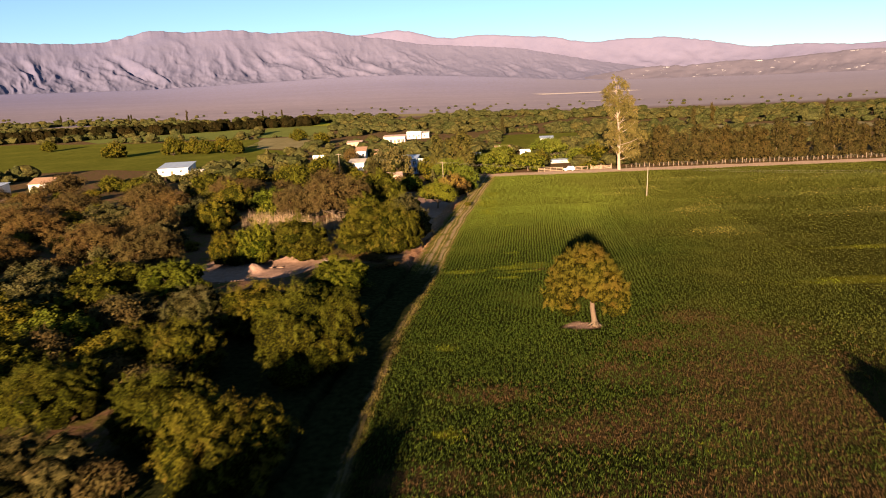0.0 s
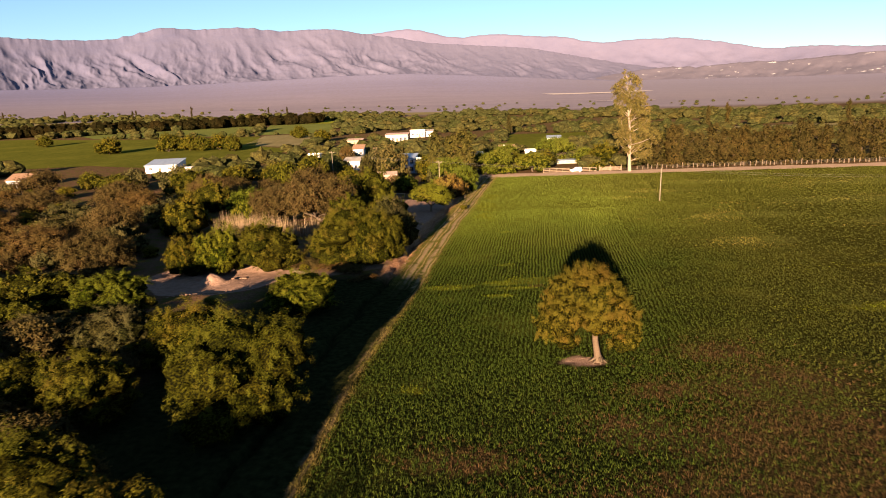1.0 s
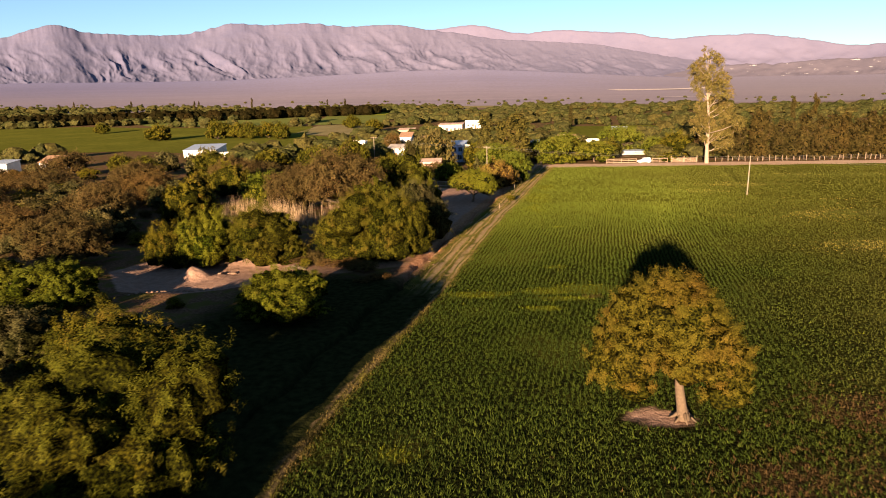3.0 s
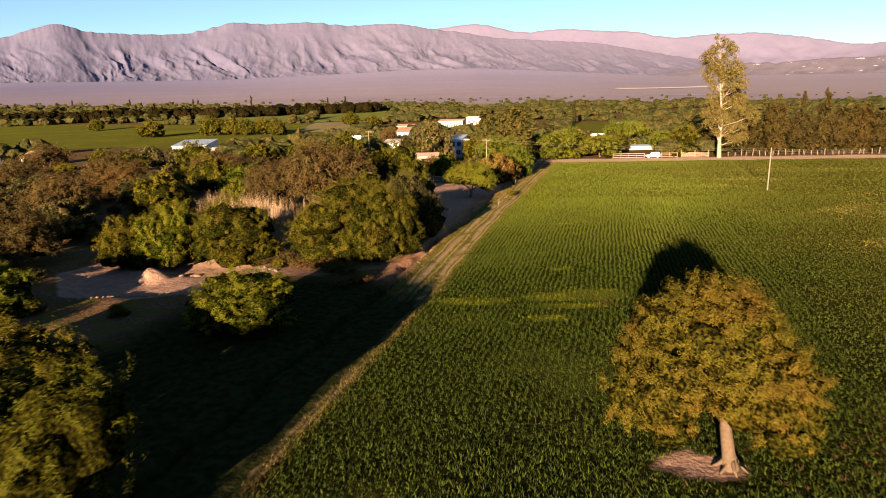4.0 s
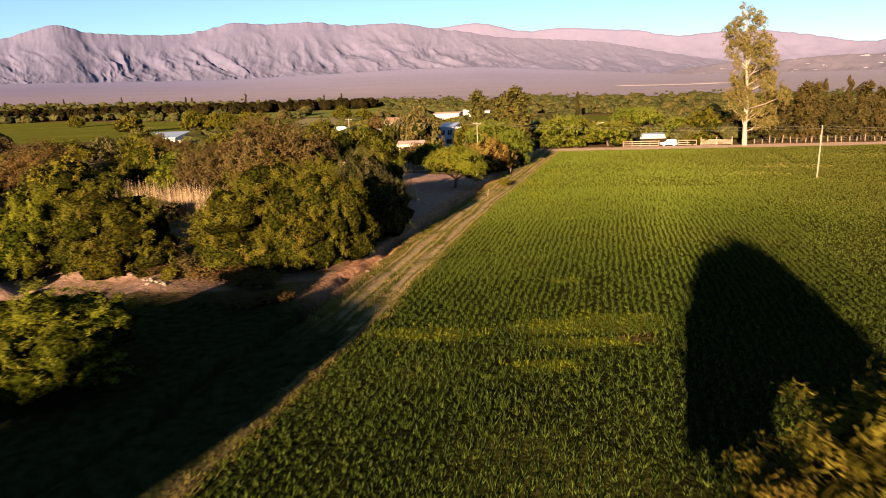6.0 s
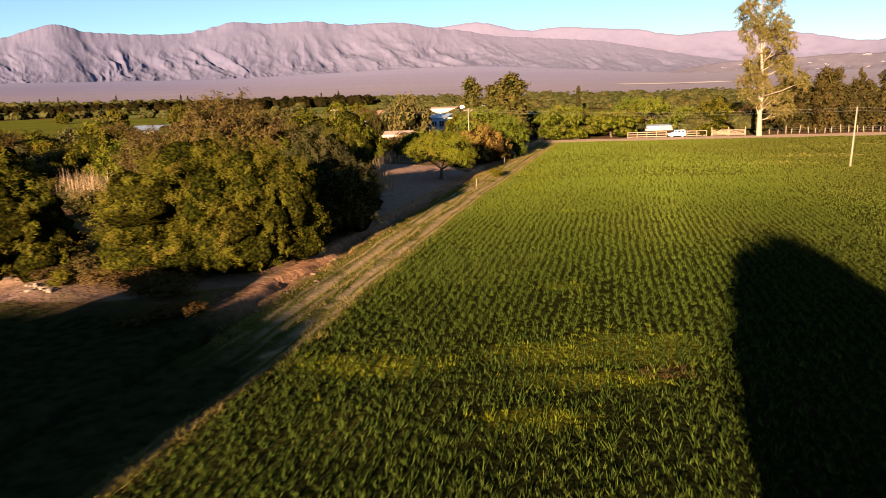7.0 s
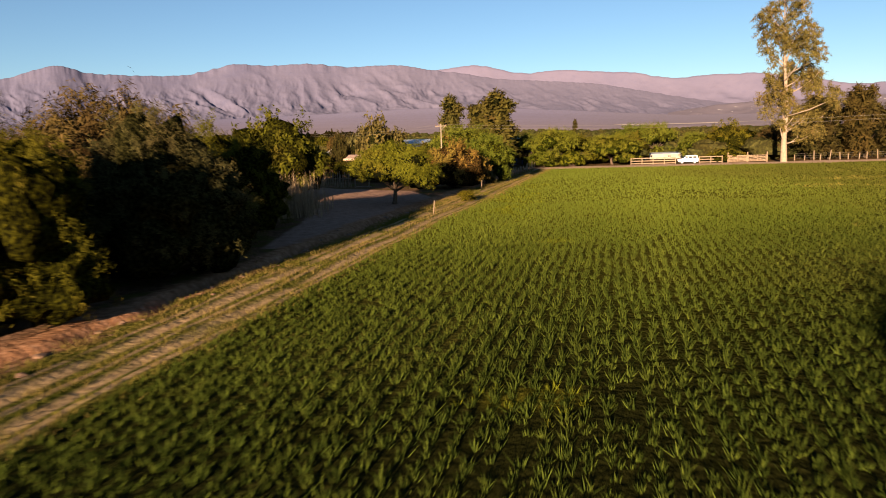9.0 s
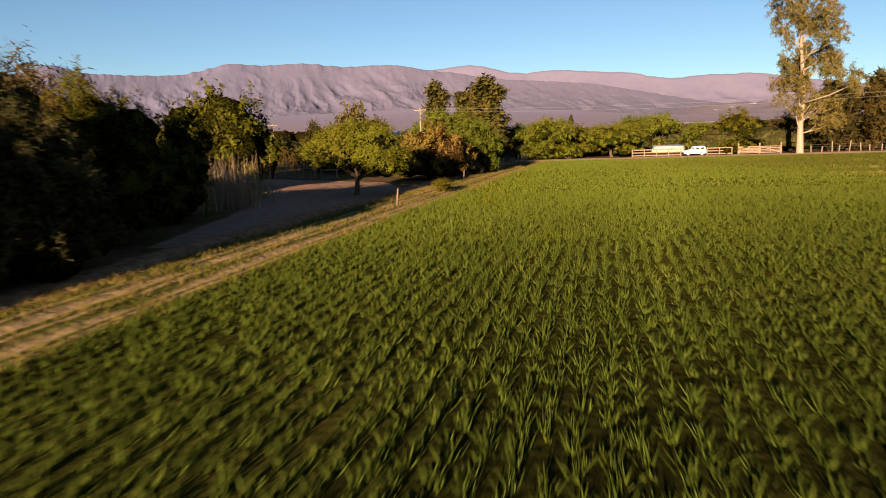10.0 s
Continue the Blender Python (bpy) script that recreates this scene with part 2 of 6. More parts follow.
# weed patches in the crop: x, y, half width, half depth
YELLOW = [(2.6, 111.8, 3.6, 1.3), (10.2, 113.3, 2.6, 1.3), (14.6, 114.3, 3.2, 1.9), (12.0, 124.3, 1.3, 0.8), (11.6, 183, 2.6, 7), (10.8, 170, 1.8, 5), (14.0, 199, 2.0, 6), (76, 117, 11, 1.3), (59.7, 97.5, 9, 2.0), (22, 53.2, 1, 0.8), (0.1, 56.6, 1.2, 0.9), (12.3, 110.6, 3, 0.8), (10.1, 107, 2, 0.8), (13.9, 151.2, 1, 0.7), (-0.2, 77, 1.4, 0.8)]
# The last two spots lay darkness of shade on the near edge.
DRY = [(33.7, 76, 7, 4.2), (18.7, 68, 3.6, 3.0), (26, 65.8, 6, 3.5), (4.4, 64, 4, 2.0), (-1.5, 49.5, 4, 2.2), (31.3, 84.5, 4, 2.6), (23, 75.5, 3, 2), (15.4, 111.4, 1.0, 0.5), (36, 60, 9, 4), (15, 56, 8, 3), (28, 57, 13, 6), (34, 68, 9, 5), (32, 44, 22, 7), (9, 42, 9, 5)]
FADED = [(97.6, 176.6, 20, 4.5), (58, 136.5, 7, 4), (65, 161, 12, 4), (125, 204, 26, 6), (80, 215, 18, 4), (60, 200, 10, 3), (45, 190, 8, 2), (95, 150, 16, 4)]


def blotch(x, y, spots):
    best = np.zeros(np.shape(x))
    for sx, sy, rx, ry in spots:
        best = np.maximum(best, np.exp(-0.7 * (((x - sx) / rx) ** 2 + ((y - sy) / ry) ** 2)))
    return best


def steps(*pieces):
    out = []
    for a, b, n in pieces:
        out += list(np.linspace(a, b, n, endpoint=False))
    return np.array(out + [pieces[-1][1]])


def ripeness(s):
    """How much low-sun brightness is painted on the crop: more towards the far road."""
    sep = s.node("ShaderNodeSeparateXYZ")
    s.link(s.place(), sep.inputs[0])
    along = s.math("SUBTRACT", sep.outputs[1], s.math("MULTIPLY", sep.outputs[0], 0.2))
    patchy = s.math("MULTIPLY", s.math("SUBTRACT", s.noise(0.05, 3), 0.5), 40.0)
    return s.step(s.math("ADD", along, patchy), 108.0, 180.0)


def turning(s):
    """Where the crop has begun to turn olive, on the side away from the track."""
    sep = s.node("ShaderNodeSeparateXYZ")
    s.link(s.place(), sep.inputs[0])
    uneven = s.math("MULTIPLY", s.math("SUBTRACT", s.noise(0.04, 4), 0.5), 70.0)
    return s.step(s.math("ADD", sep.outputs[0], uneven), 16.0, 62.0)


def crop_material():
    s = Shader("crop_leaf", 0.85)
    s.bsdf.inputs["Specular IOR Level"].default_value = 0.04
    piece = s.random_piece()
    near_tone = s.ramp(piece, [(0.0, (0.0055, 0.009, 0.001)), (0.6, (0.0215, 0.033, 0.004)), (1.0, (0.046, 0.060, 0.0075))])
    far_tone = s.ramp(piece, [(0.0, (0.045, 0.060, 0.0065)), (1.0, (0.082, 0.096, 0.0115))])
    col = s.mix(ripeness(s), near_tone, far_tone)
    col = s.mix(s.math("MULTIPLY", s.step(s.noise(0.35, 4), 0.5, 0.8), 0.3), col, (0.050, 0.050, 0.007))
    col = s.mix(s.math("MULTIPLY", turning(s), 0.6), col, s.ramp(piece, [(0.0, (0.022, 0.020, 0.004)), (1.0, (0.058, 0.051, 0.009))]))
    s.done(col)
    return s.mat


def ground_material():
    s = Shader("field_and_scrub_ground", 1.0)
    s.bsdf.inputs["Specular IOR Level"].default_value = 0.0
    uv = s.node("ShaderNodeUVMap")
    uv.uv_map = "plan"
    sep = s.node("ShaderNodeSeparateXYZ")
    s.link(uv.outputs[0], sep.inputs[0])
    w, y = sep.outputs[0], sep.outputs[1]
    zone = s.node("ShaderNodeAttribute")
    zone.attribute_name = "zones"
    zs = s.node("ShaderNodeSeparateColor")
    s.link(zone.outputs["Color"], zs.inputs[0])
    fine, mid, big = s.noise(3.5, 6), s.noise(0.45, 4), s.noise(0.045, 3)
    jitter = s.math("MULTIPLY", s.math("SUBTRACT", s.noise(0.5, 4), 0.5), 2.2)
    wj = s.math("ADD", w, jitter)
    scrub = s.ramp(fine, [(0.3, (0.058, 0.032, 0.017)), (0.55, (0.112, 0.063, 0.036)), (0.75, (0.16, 0.094, 0.054))])
    scrub = s.mix(s.step(mid, 0.44, 0.62), scrub, (0.0777, 0.0629, 0.01776))
    sand = s.ramp(s.noise(1.2, 6), [(0.3, (0.20, 0.120, 0.083)), (0.7, (0.29, 0.183, 0.132))])
    sand = s.mix(s.step(s.noise(5, 5), 0.55, 0.75), sand, (0.111, 0.0629, 0.0407))
    grass = s.ramp(s.noise(2.2, 5, where=uv.outputs[0], squash=(1, 0.06, 1)), [(0.3, (0.040, 0.046, 0.006)), (0.5, (0.076, 0.076, 0.012)), (0.64, (0.120, 0.096, 0.024)), (0.82, (0.25, 0.160, 0.075))])
    # Plants' shade put into near-black soil; lightened far off like the crop.
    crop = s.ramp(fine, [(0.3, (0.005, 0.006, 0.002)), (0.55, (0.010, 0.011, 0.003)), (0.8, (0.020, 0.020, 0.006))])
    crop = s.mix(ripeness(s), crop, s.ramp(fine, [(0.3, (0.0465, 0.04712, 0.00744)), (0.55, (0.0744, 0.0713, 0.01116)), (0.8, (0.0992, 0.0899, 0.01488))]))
    crop = s.mix(s.math("MULTIPLY", turning(s), 0.65), crop, s.ramp(fine, [(0.3, (0.026, 0.023, 0.005)), (0.7, (0.050, 0.044, 0.009))]))
    weedy = s.step(s.noise(0.06, 5, 0.6), 0.50, 0.70)
    crop = s.mix(s.math("MULTIPLY", weedy, 0.5), crop, (0.075, 0.070, 0.013))
    spots = s.node("ShaderNodeAttribute")
    spots.attribute_name = "weeds"
    ss = s.node("ShaderNodeSeparateColor")
    s.link(spots.outputs["Color"], ss.inputs[0])
    ragged = s.math("MULTIPLY", s.math("SUBTRACT", s.noise(0.7, 5, 0.65), 0.5), 1.6)
    for k, tint in enumerate(((0.12, 0.11, 0.010), (0.060, 0.036, 0.014), (0.11, 0.105, 0.028))):
        amount = s.step(s.math("ADD", ss.outputs[k], s.math("MULTIPLY", ragged, ss.outputs[k])), 0.25, 0.75)
        crop = s.mix(s.math("MULTIPLY", amount, (0.5, 0.65, 0.3)[k]), crop, tint)
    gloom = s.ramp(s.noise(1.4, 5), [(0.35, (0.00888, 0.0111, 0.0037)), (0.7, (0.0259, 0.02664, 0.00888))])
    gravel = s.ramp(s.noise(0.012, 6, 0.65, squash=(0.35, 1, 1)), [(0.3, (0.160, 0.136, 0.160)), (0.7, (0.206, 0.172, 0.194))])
    # Lavender deepens with distance: haze put into the plain's colour.
    haze_scree = s.ramp(s.noise(0.006, 6, 0.65, squash=(0.4, 1, 1)), [(0.3, (0.154, 0.142, 0.204)), (0.7, (0.186, 0.168, 0.230))])
    plain_col = s.mix(s.step(s.math("ADD", y, s.math("MULTIPLY", big, 500.0)), 1500.0, 2500.0), gravel, haze_scree)
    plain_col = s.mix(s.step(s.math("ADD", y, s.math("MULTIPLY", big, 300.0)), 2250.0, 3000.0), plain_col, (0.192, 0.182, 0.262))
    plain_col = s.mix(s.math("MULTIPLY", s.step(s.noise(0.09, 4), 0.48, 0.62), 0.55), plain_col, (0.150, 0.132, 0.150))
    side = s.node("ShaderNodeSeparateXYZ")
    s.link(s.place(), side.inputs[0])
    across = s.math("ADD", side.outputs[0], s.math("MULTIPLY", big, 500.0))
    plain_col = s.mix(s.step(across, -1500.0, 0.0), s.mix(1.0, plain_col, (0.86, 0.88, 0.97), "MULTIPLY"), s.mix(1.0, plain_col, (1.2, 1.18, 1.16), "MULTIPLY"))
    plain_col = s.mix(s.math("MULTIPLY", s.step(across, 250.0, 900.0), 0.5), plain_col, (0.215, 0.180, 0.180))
    red_bank = s.ramp(s.noise(2.5, 6), [(0.3, (0.15, 0.070, 0.034)), (0.6, (0.29, 0.152, 0.084)), (0.8, (0.40, 0.24, 0.15))])
    col = scrub
    # Tree shade painted into the ground: near black left of the track.
    gloom_zone = s.math("MULTIPLY", s.step(wj, -26.0, -20.0), s.math("SUBTRACT", 1.0, s.step(s.math("ADD", y, s.math("MULTIPLY", jitter, 2.0)), 118.0, 124.0)))
    col = s.mix(gloom_zone, col, gloom)
    col = s.mix(s.step(zs.outputs[0], 0.35, 0.65), col, sand)
    bank = s.math("MULTIPLY", s.math("MULTIPLY", s.step(wj, -8.4, -7.6), s.step(y, 116.0, 126.0)), zs.outputs[1])
    col = s.mix(bank, col, red_bank)
    # Near stretch: verge cut back to the painted shade, lane and ruts darker.
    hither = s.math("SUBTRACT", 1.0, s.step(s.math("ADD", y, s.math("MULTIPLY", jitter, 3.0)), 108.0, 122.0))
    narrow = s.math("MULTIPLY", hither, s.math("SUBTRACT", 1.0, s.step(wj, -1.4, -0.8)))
    unshaded_way = s.math("SUBTRACT", 1.0, narrow)
    verge = s.math("MULTIPLY", s.math("MULTIPLY", s.step(wj, -5.4, -4.6), zs.outputs[1]), unshaded_way)
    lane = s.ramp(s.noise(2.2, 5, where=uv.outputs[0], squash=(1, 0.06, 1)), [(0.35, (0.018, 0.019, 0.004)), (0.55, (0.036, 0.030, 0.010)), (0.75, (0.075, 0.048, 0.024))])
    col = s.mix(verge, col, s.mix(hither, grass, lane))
    rut_noise = s.math("MULTIPLY", s.math("SUBTRACT", s.noise(0.5, 5, where=uv.outputs[0], squash=(1, 0.25, 1)), 0.5), 1.1)
    for at, half in ((-0.5, 0.14), (-1.3, 0.30), (-2.2, 0.12), (-3.1, 0.32), (-3.9, 0.12)):
        off = s.math("ABSOLUTE", s.math("ADD", s.math("SUBTRACT", w, at), rut_noise))
        rut = s.math("MULTIPLY", s.math("SUBTRACT", 1.0, s.step(off, half * 0.5, half * 1.8)), zs.outputs[1])
        bare = s.math("MULTIPLY", s.math("MULTIPLY", rut, unshaded_way), s.step(s.noise(0.3, 5), 0.32, 0.52))
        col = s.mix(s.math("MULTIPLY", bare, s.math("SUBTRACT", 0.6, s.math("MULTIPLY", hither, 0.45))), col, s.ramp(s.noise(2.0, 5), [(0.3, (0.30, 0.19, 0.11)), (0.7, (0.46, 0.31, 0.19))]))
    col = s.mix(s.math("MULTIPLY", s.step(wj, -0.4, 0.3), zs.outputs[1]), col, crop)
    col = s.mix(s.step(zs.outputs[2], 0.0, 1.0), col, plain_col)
    tall = s.math("MULTIPLY", s.math("MULTIPLY", s.step(wj, -0.4, 0.3), zs.outputs[1]), 3.0)
    s.bump(s.math("ADD", s.math("MULTIPLY", fine, s.math("ADD", tall, 1.0)), s.math("MULTIPLY", mid, 2.0)), 0.8, 0.14)
    return s.done(col)


def make_ground():
    ys = steps((-900, -60, 8), (-60, 40, 26), (40, 215, 200), (215, 262, 36), (262, 420, 24), (420, 1300, 40), (1300, 3400, 40))
    ws = steps((-4200, -500, 18), (-500, -75, 24), (-75, -10, 66), (-10, 2, 36), (2, 60, 44), (60, 160, 26), (160, 400, 14), (400, 4200, 18))
    W, Y = np.meshgrid(ws, ys)
    X = W + edge(Y)
    Z = land(X, Y)
    co = np.stack([X, Y, Z], -1).reshape(-1, 3)
    r, c = len(ys), len(ws)
    idx = np.arange(r * c).reshape(r, c)
    quads = np.stack([idx[:-1, :-1], idx[:-1, 1:], idx[1:, 1:], idx[1:, :-1]], -1).reshape(-1, 4)
    me = bpy.data.meshes.new("ground")
    me.vertices.add(len(co))
    me.vertices.foreach_set("co", co.astype(np.float32).ravel())
    me.loops.add(quads.size)
    me.loops.foreach_set("vertex_index", quads.astype(np.int32).ravel())
    me.polygons.add(len(quads))
    me.polygons.foreach_set("loop_start", np.arange(0, quads.size, 4, dtype=np.int32))
    me.polygons.foreach_set("use_smooth", [True] * len(quads))
    me.update(calc_edges=True)
    uv = me.uv_layers.new(name="plan")
    flat = np.stack([W, Y], -1).reshape(-1, 2)[quads.ravel()]
    uv.data.foreach_set("uv", flat.astype(np.float32).ravel())
    zones = me.color_attributes.new("zones", "FLOAT_COLOR", "POINT")
    bare = 1 - smooth01((np.hypot((X - 16.9) / 2.3, (Y - 83.0) / 1.5) * (1 + 0.3 * wobble(X * 5, Y * 6)) - 0.6) / 0.7)
    band = smooth01((Y + 70) / 30) * (1 - smooth01((Y - ROAD_Y + 1) / 2)) * (1 - bare)
    col = np.stack([np.maximum(sandiness(X, Y), bare), band, smooth01((Y - 760) / 240), np.ones_like(X)], -1)
    zones.data.foreach_set("color", col.astype(np.float32).ravel())
    weeds = me.color_attributes.new("weeds", "FLOAT_COLOR", "POINT")
    col = np.stack([blotch(X, Y, YELLOW), blotch(X, Y, DRY), blotch(X, Y, FADED), np.ones_like(X)], -1)
    weeds.data.foreach_set("color", col.astype(np.float32).ravel())
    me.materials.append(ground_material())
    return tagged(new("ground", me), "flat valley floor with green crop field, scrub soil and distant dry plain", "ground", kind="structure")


make_ground()


# ---- mountains ----
def rock_material(name, low, high, seams, chalk=0.0, pale=None):
    s = Shader(name, 1.0)
    col = s.ramp(s.noise(0.006, 8, 0.65), [(0.3, low), (0.7, high)])
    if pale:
        # haze painted as paler pink rock towards the range's lower end
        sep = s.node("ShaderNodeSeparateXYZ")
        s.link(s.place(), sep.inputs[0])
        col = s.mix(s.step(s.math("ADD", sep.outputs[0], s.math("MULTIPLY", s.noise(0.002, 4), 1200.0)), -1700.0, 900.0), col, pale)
    col = s.mix(s.math("MULTIPLY", s.step(s.noise(0.02, 6, 0.7), 0.5, 0.7), 0.5), col, seams)
    if chalk:
        col = s.mix(s.step(s.noise(0.020, 6, 0.65, squash=(1, 1, 3)), 0.635, 0.66), col, (chalk, chalk * 0.92, chalk * 0.9))
    s.bump(s.noise(0.016, 7, 0.65), 0.22, 10)
    return s.done(col)


def ridged(x, y, seed, octaves=5):
    total, size, f = np.zeros(x.shape), 1.0, 1.0
    flat_x, flat_y = x.ravel(), y.ravel()
    for o in range(octaves):
        v = np.array([noise.noise((a * f, b * f, seed + 7.3 * o)) for a, b in zip(flat_x, flat_y)]).reshape(x.shape)
        total += size * (1 - np.abs(v) * 2)
        size, f = size * 0.5, f * 2.05
    return total


def range_mesh(name, us, elevations, r_base, r_ridge, foot, cols, rows, relief, seed, material, spurs=9.0):
    lo, hi = us[0], us[-1]
    u = np.linspace(lo, hi, cols)
    v = np.concatenate([np.linspace(0, 1, rows - 12), np.linspace(1.02, 1.25, 12)])
    U, V = np.meshgrid(u, v)
    R = r_base + (r_ridge - r_base) * V
    angle = np.arctan(U)
    Y, X = R * np.cos(angle), R * np.sin(angle)
    top = sum(np.interp(U + s, us, elevations) for s in (-0.016, -0.008, 0.0, 0.008, 0.016)) / 5
    bottom = foot(U)
    shape = np.where(V < 1, np.clip(V, 0, 1) ** 1.85, 1 - 0.10 * (V - 1))
    warp = ridged(U * 7.0, V * 1.4, seed + 90, 3) - 1.0
    patchy = 0.55 + 0.75 * smooth01(0.5 + 0.55 * (ridged(U * 8.0, V * 2.2, seed + 60, 2) - 0.8))
    n = ridged((U + 0.075 * V) * spurs + 0.55 * warp, V * 1.5 + 0.2 * warp, seed, 2) * 0.78
    n2 = ridged((U + 0.06 * V) * spurs * 2.6 + 0.7 * warp, V * 7.5 + 0.5 * warp, seed + 40, 4)
    n, n2 = 1.0 + (n - 1.0) * patchy, 1.0 + (n2 - 1.0) * patchy
    ease = smooth01((V - 0.03) / 0.34) * (1 - smooth01((V - 0.72) / 0.28) * 0.95)
    relief = relief * np.interp(U, [-0.9, -0.45, -0.2, 0.1], [0.58, 0.74, 0.76, 0.5]) if r_base < 2950 else relief
    E = bottom + (top - bottom) * shape + relief * ease * ((n - 1.0) * 0.9 + (n2 - 1.0) * 0.27)
    E = np.minimum(E, top) + 0.0012 * (ridged(U * 42, 0 * U, seed + 5, 4) - 1.0) * smooth01((V - 0.9) / 0.1)
    Z = 18 + Y * E - 3
    X, Y = X + 8, Y + 60
    co = np.stack([X, Y, Z], -1).reshape(-1, 3)
    idx = np.arange(rows * cols).reshape(rows, cols)
    quads = np.stack([idx[:-1, :-1], idx[:-1, 1:], idx[1:, 1:], idx[1:, :-1]], -1).reshape(-1, 4)
    me = build_mesh(name, co, [tuple(int(i) for i in q) for q in quads], [material], True)
    return me


# Both ranges carry distance haze in their lilac base colours.
ROCK_NEAR = rock_material("haze_mauve_rock", (0.080, 0.080, 0.138), (0.100, 0.096, 0.150), (0.074, 0.076, 0.132), pale=(0.122, 0.113, 0.166))
ROCK_BACK = rock_material("haze_pink_rock", (0.098, 0.092, 0.146), (0.112, 0.102, 0.154), (0.090, 0.086, 0.140))
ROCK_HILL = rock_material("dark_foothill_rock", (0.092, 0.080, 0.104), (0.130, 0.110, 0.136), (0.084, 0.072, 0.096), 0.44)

front_us = [-1.15, -0.95, -0.85, -0.79, -0.733, -0.695, -0.651, -0.589, -0.509, -0.474, -0.419, -0.361, -0.303, -0.244, -0.178, -0.13, -0.09, -0.04, 0.0, 0.05, 0.11, 0.17, 0.23, 0.29, 0.36]
front_es = [0.085, 0.10, 0.104, 0.107, 0.1195, 0.126, 0.1104, 0.1053, 0.1004, 0.1045, 0.1149, 0.1092, 0.1106, 0.1019, 0.1029, 0.094, 0.088, 0.078, 0.074, 0.070, 0.064, 0.052, 0.040, 0.030, 0.020]
back_us = [-0.35, -0.244, -0.18, -0.1215, -0.0613, -0.0022, 0.0601, 0.1216, 0.1521, 0.2052, 0.2497, 0.323, 0.3886, 0.4466, 0.4794, 0.53, 0.60, 0.68, 0.8, 1.0]
back_es = [0.085, 0.092, 0.095, 0.0921, 0.0986, 0.0825, 0.0859, 0.0796, 0.079, 0.0672, 0.0705, 0.0711, 0.0611, 0.0494, 0.0524, 0.052, 0.048, 0.053, 0.05, 0.045]
hill_us = [0.18, 0.25, 0.30, 0.36, 0.42, 0.47, 0.52, 0.58, 0.66, 0.8]
hill_es = [0.018, 0.028, 0.032, 0.031, 0.035, 0.034, 0.037, 0.042, 0.042, 0.036]
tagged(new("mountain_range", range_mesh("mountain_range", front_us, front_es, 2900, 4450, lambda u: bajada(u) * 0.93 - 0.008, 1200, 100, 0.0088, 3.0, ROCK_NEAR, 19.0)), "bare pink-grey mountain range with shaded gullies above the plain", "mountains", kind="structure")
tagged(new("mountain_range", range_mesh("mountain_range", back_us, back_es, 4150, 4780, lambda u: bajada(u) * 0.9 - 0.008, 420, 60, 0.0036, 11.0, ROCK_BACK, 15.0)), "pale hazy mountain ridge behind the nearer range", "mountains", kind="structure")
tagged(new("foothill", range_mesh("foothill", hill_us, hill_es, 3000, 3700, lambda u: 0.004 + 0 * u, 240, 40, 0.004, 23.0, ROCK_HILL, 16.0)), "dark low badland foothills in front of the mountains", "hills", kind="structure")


# ---- trees ----
def leaf_faces(rng, lobes, count, length, width, spread=0.32, clump=9, low=-0.45, droop=0.25, shell=0.86, slim=0.34):
    """Corners of leaf sprays gathered in clumps on the outside of lobes (x, y, z, rx, ry, rz)."""
    lobes = np.array(lobes, float)
    area = lobes[:, 3] * lobes[:, 5] + lobes[:, 4] * lobes[:, 5] + lobes[:, 3] * lobes[:, 4]
    clumps = max(1, count // clump)
    pick = rng.choice(len(lobes), clumps, p=area / area.sum())
    d = rng.normal(size=(clumps, 3))
    d /= np.linalg.norm(d, axis=1)[:, None]
    d[:, 2] = np.where(d[:, 2] < low, -d[:, 2], d[:, 2])
    inner = rng.random(clumps) < 0.22
    rad = np.where(inner, rng.uniform(0.35, 0.75, clumps), shell + rng.normal(0, 0.06, clumps))
    bump = 1 + 0.11 * np.sin(d[:, 0] * 5 + pick) * np.sin(d[:, 1] * 6 + pick * 2) + 0.06 * np.sin(d[:, 2] * 9 + pick)
    centre = lobes[pick, :3] + d * lobes[pick, 3:] * (rad * bump)[:, None]
    k = np.repeat(np.arange(clumps), clump)
    n = len(k)
    size = lobes[pick, 3:].mean(1) ** 0.35
    sprig = d + rng.normal(size=(clumps, 3)) * 0.55
    sprig[:, 2] -= droop
    sprig /= np.linalg.norm(sprig, axis=1)[:, None]
    along = rng.uniform(-1.3, 1.5, n) * spread * size[k]
    at = centre[k] + sprig[k] * along[:, None] + rng.normal(size=(n, 3)) * (slim * spread * size[k])[:, None]
    face = (at - centre[k]) / (spread * size[k])[:, None] * 0.9 + d[k] * 0.55 + rng.normal(size=(n, 3)) * 0.5
    face[:, 2] += 0.25
    face /= np.linalg.norm(face, axis=1)[:, None] + 1e-9
    side = np.cross(face, sprig[k] + rng.normal(size=(n, 3)) * 0.7)
    side /= np.linalg.norm(side, axis=1)[:, None] + 1e-9
    out = np.cross(side, face)
    ln = length * rng.uniform(0.6, 1.35, n)[:, None]
    wd = width * rng.uniform(0.6, 1.3, n)[:, None]
    return np.stack([at + side * wd, at + out * ln, at - side * wd], 1)


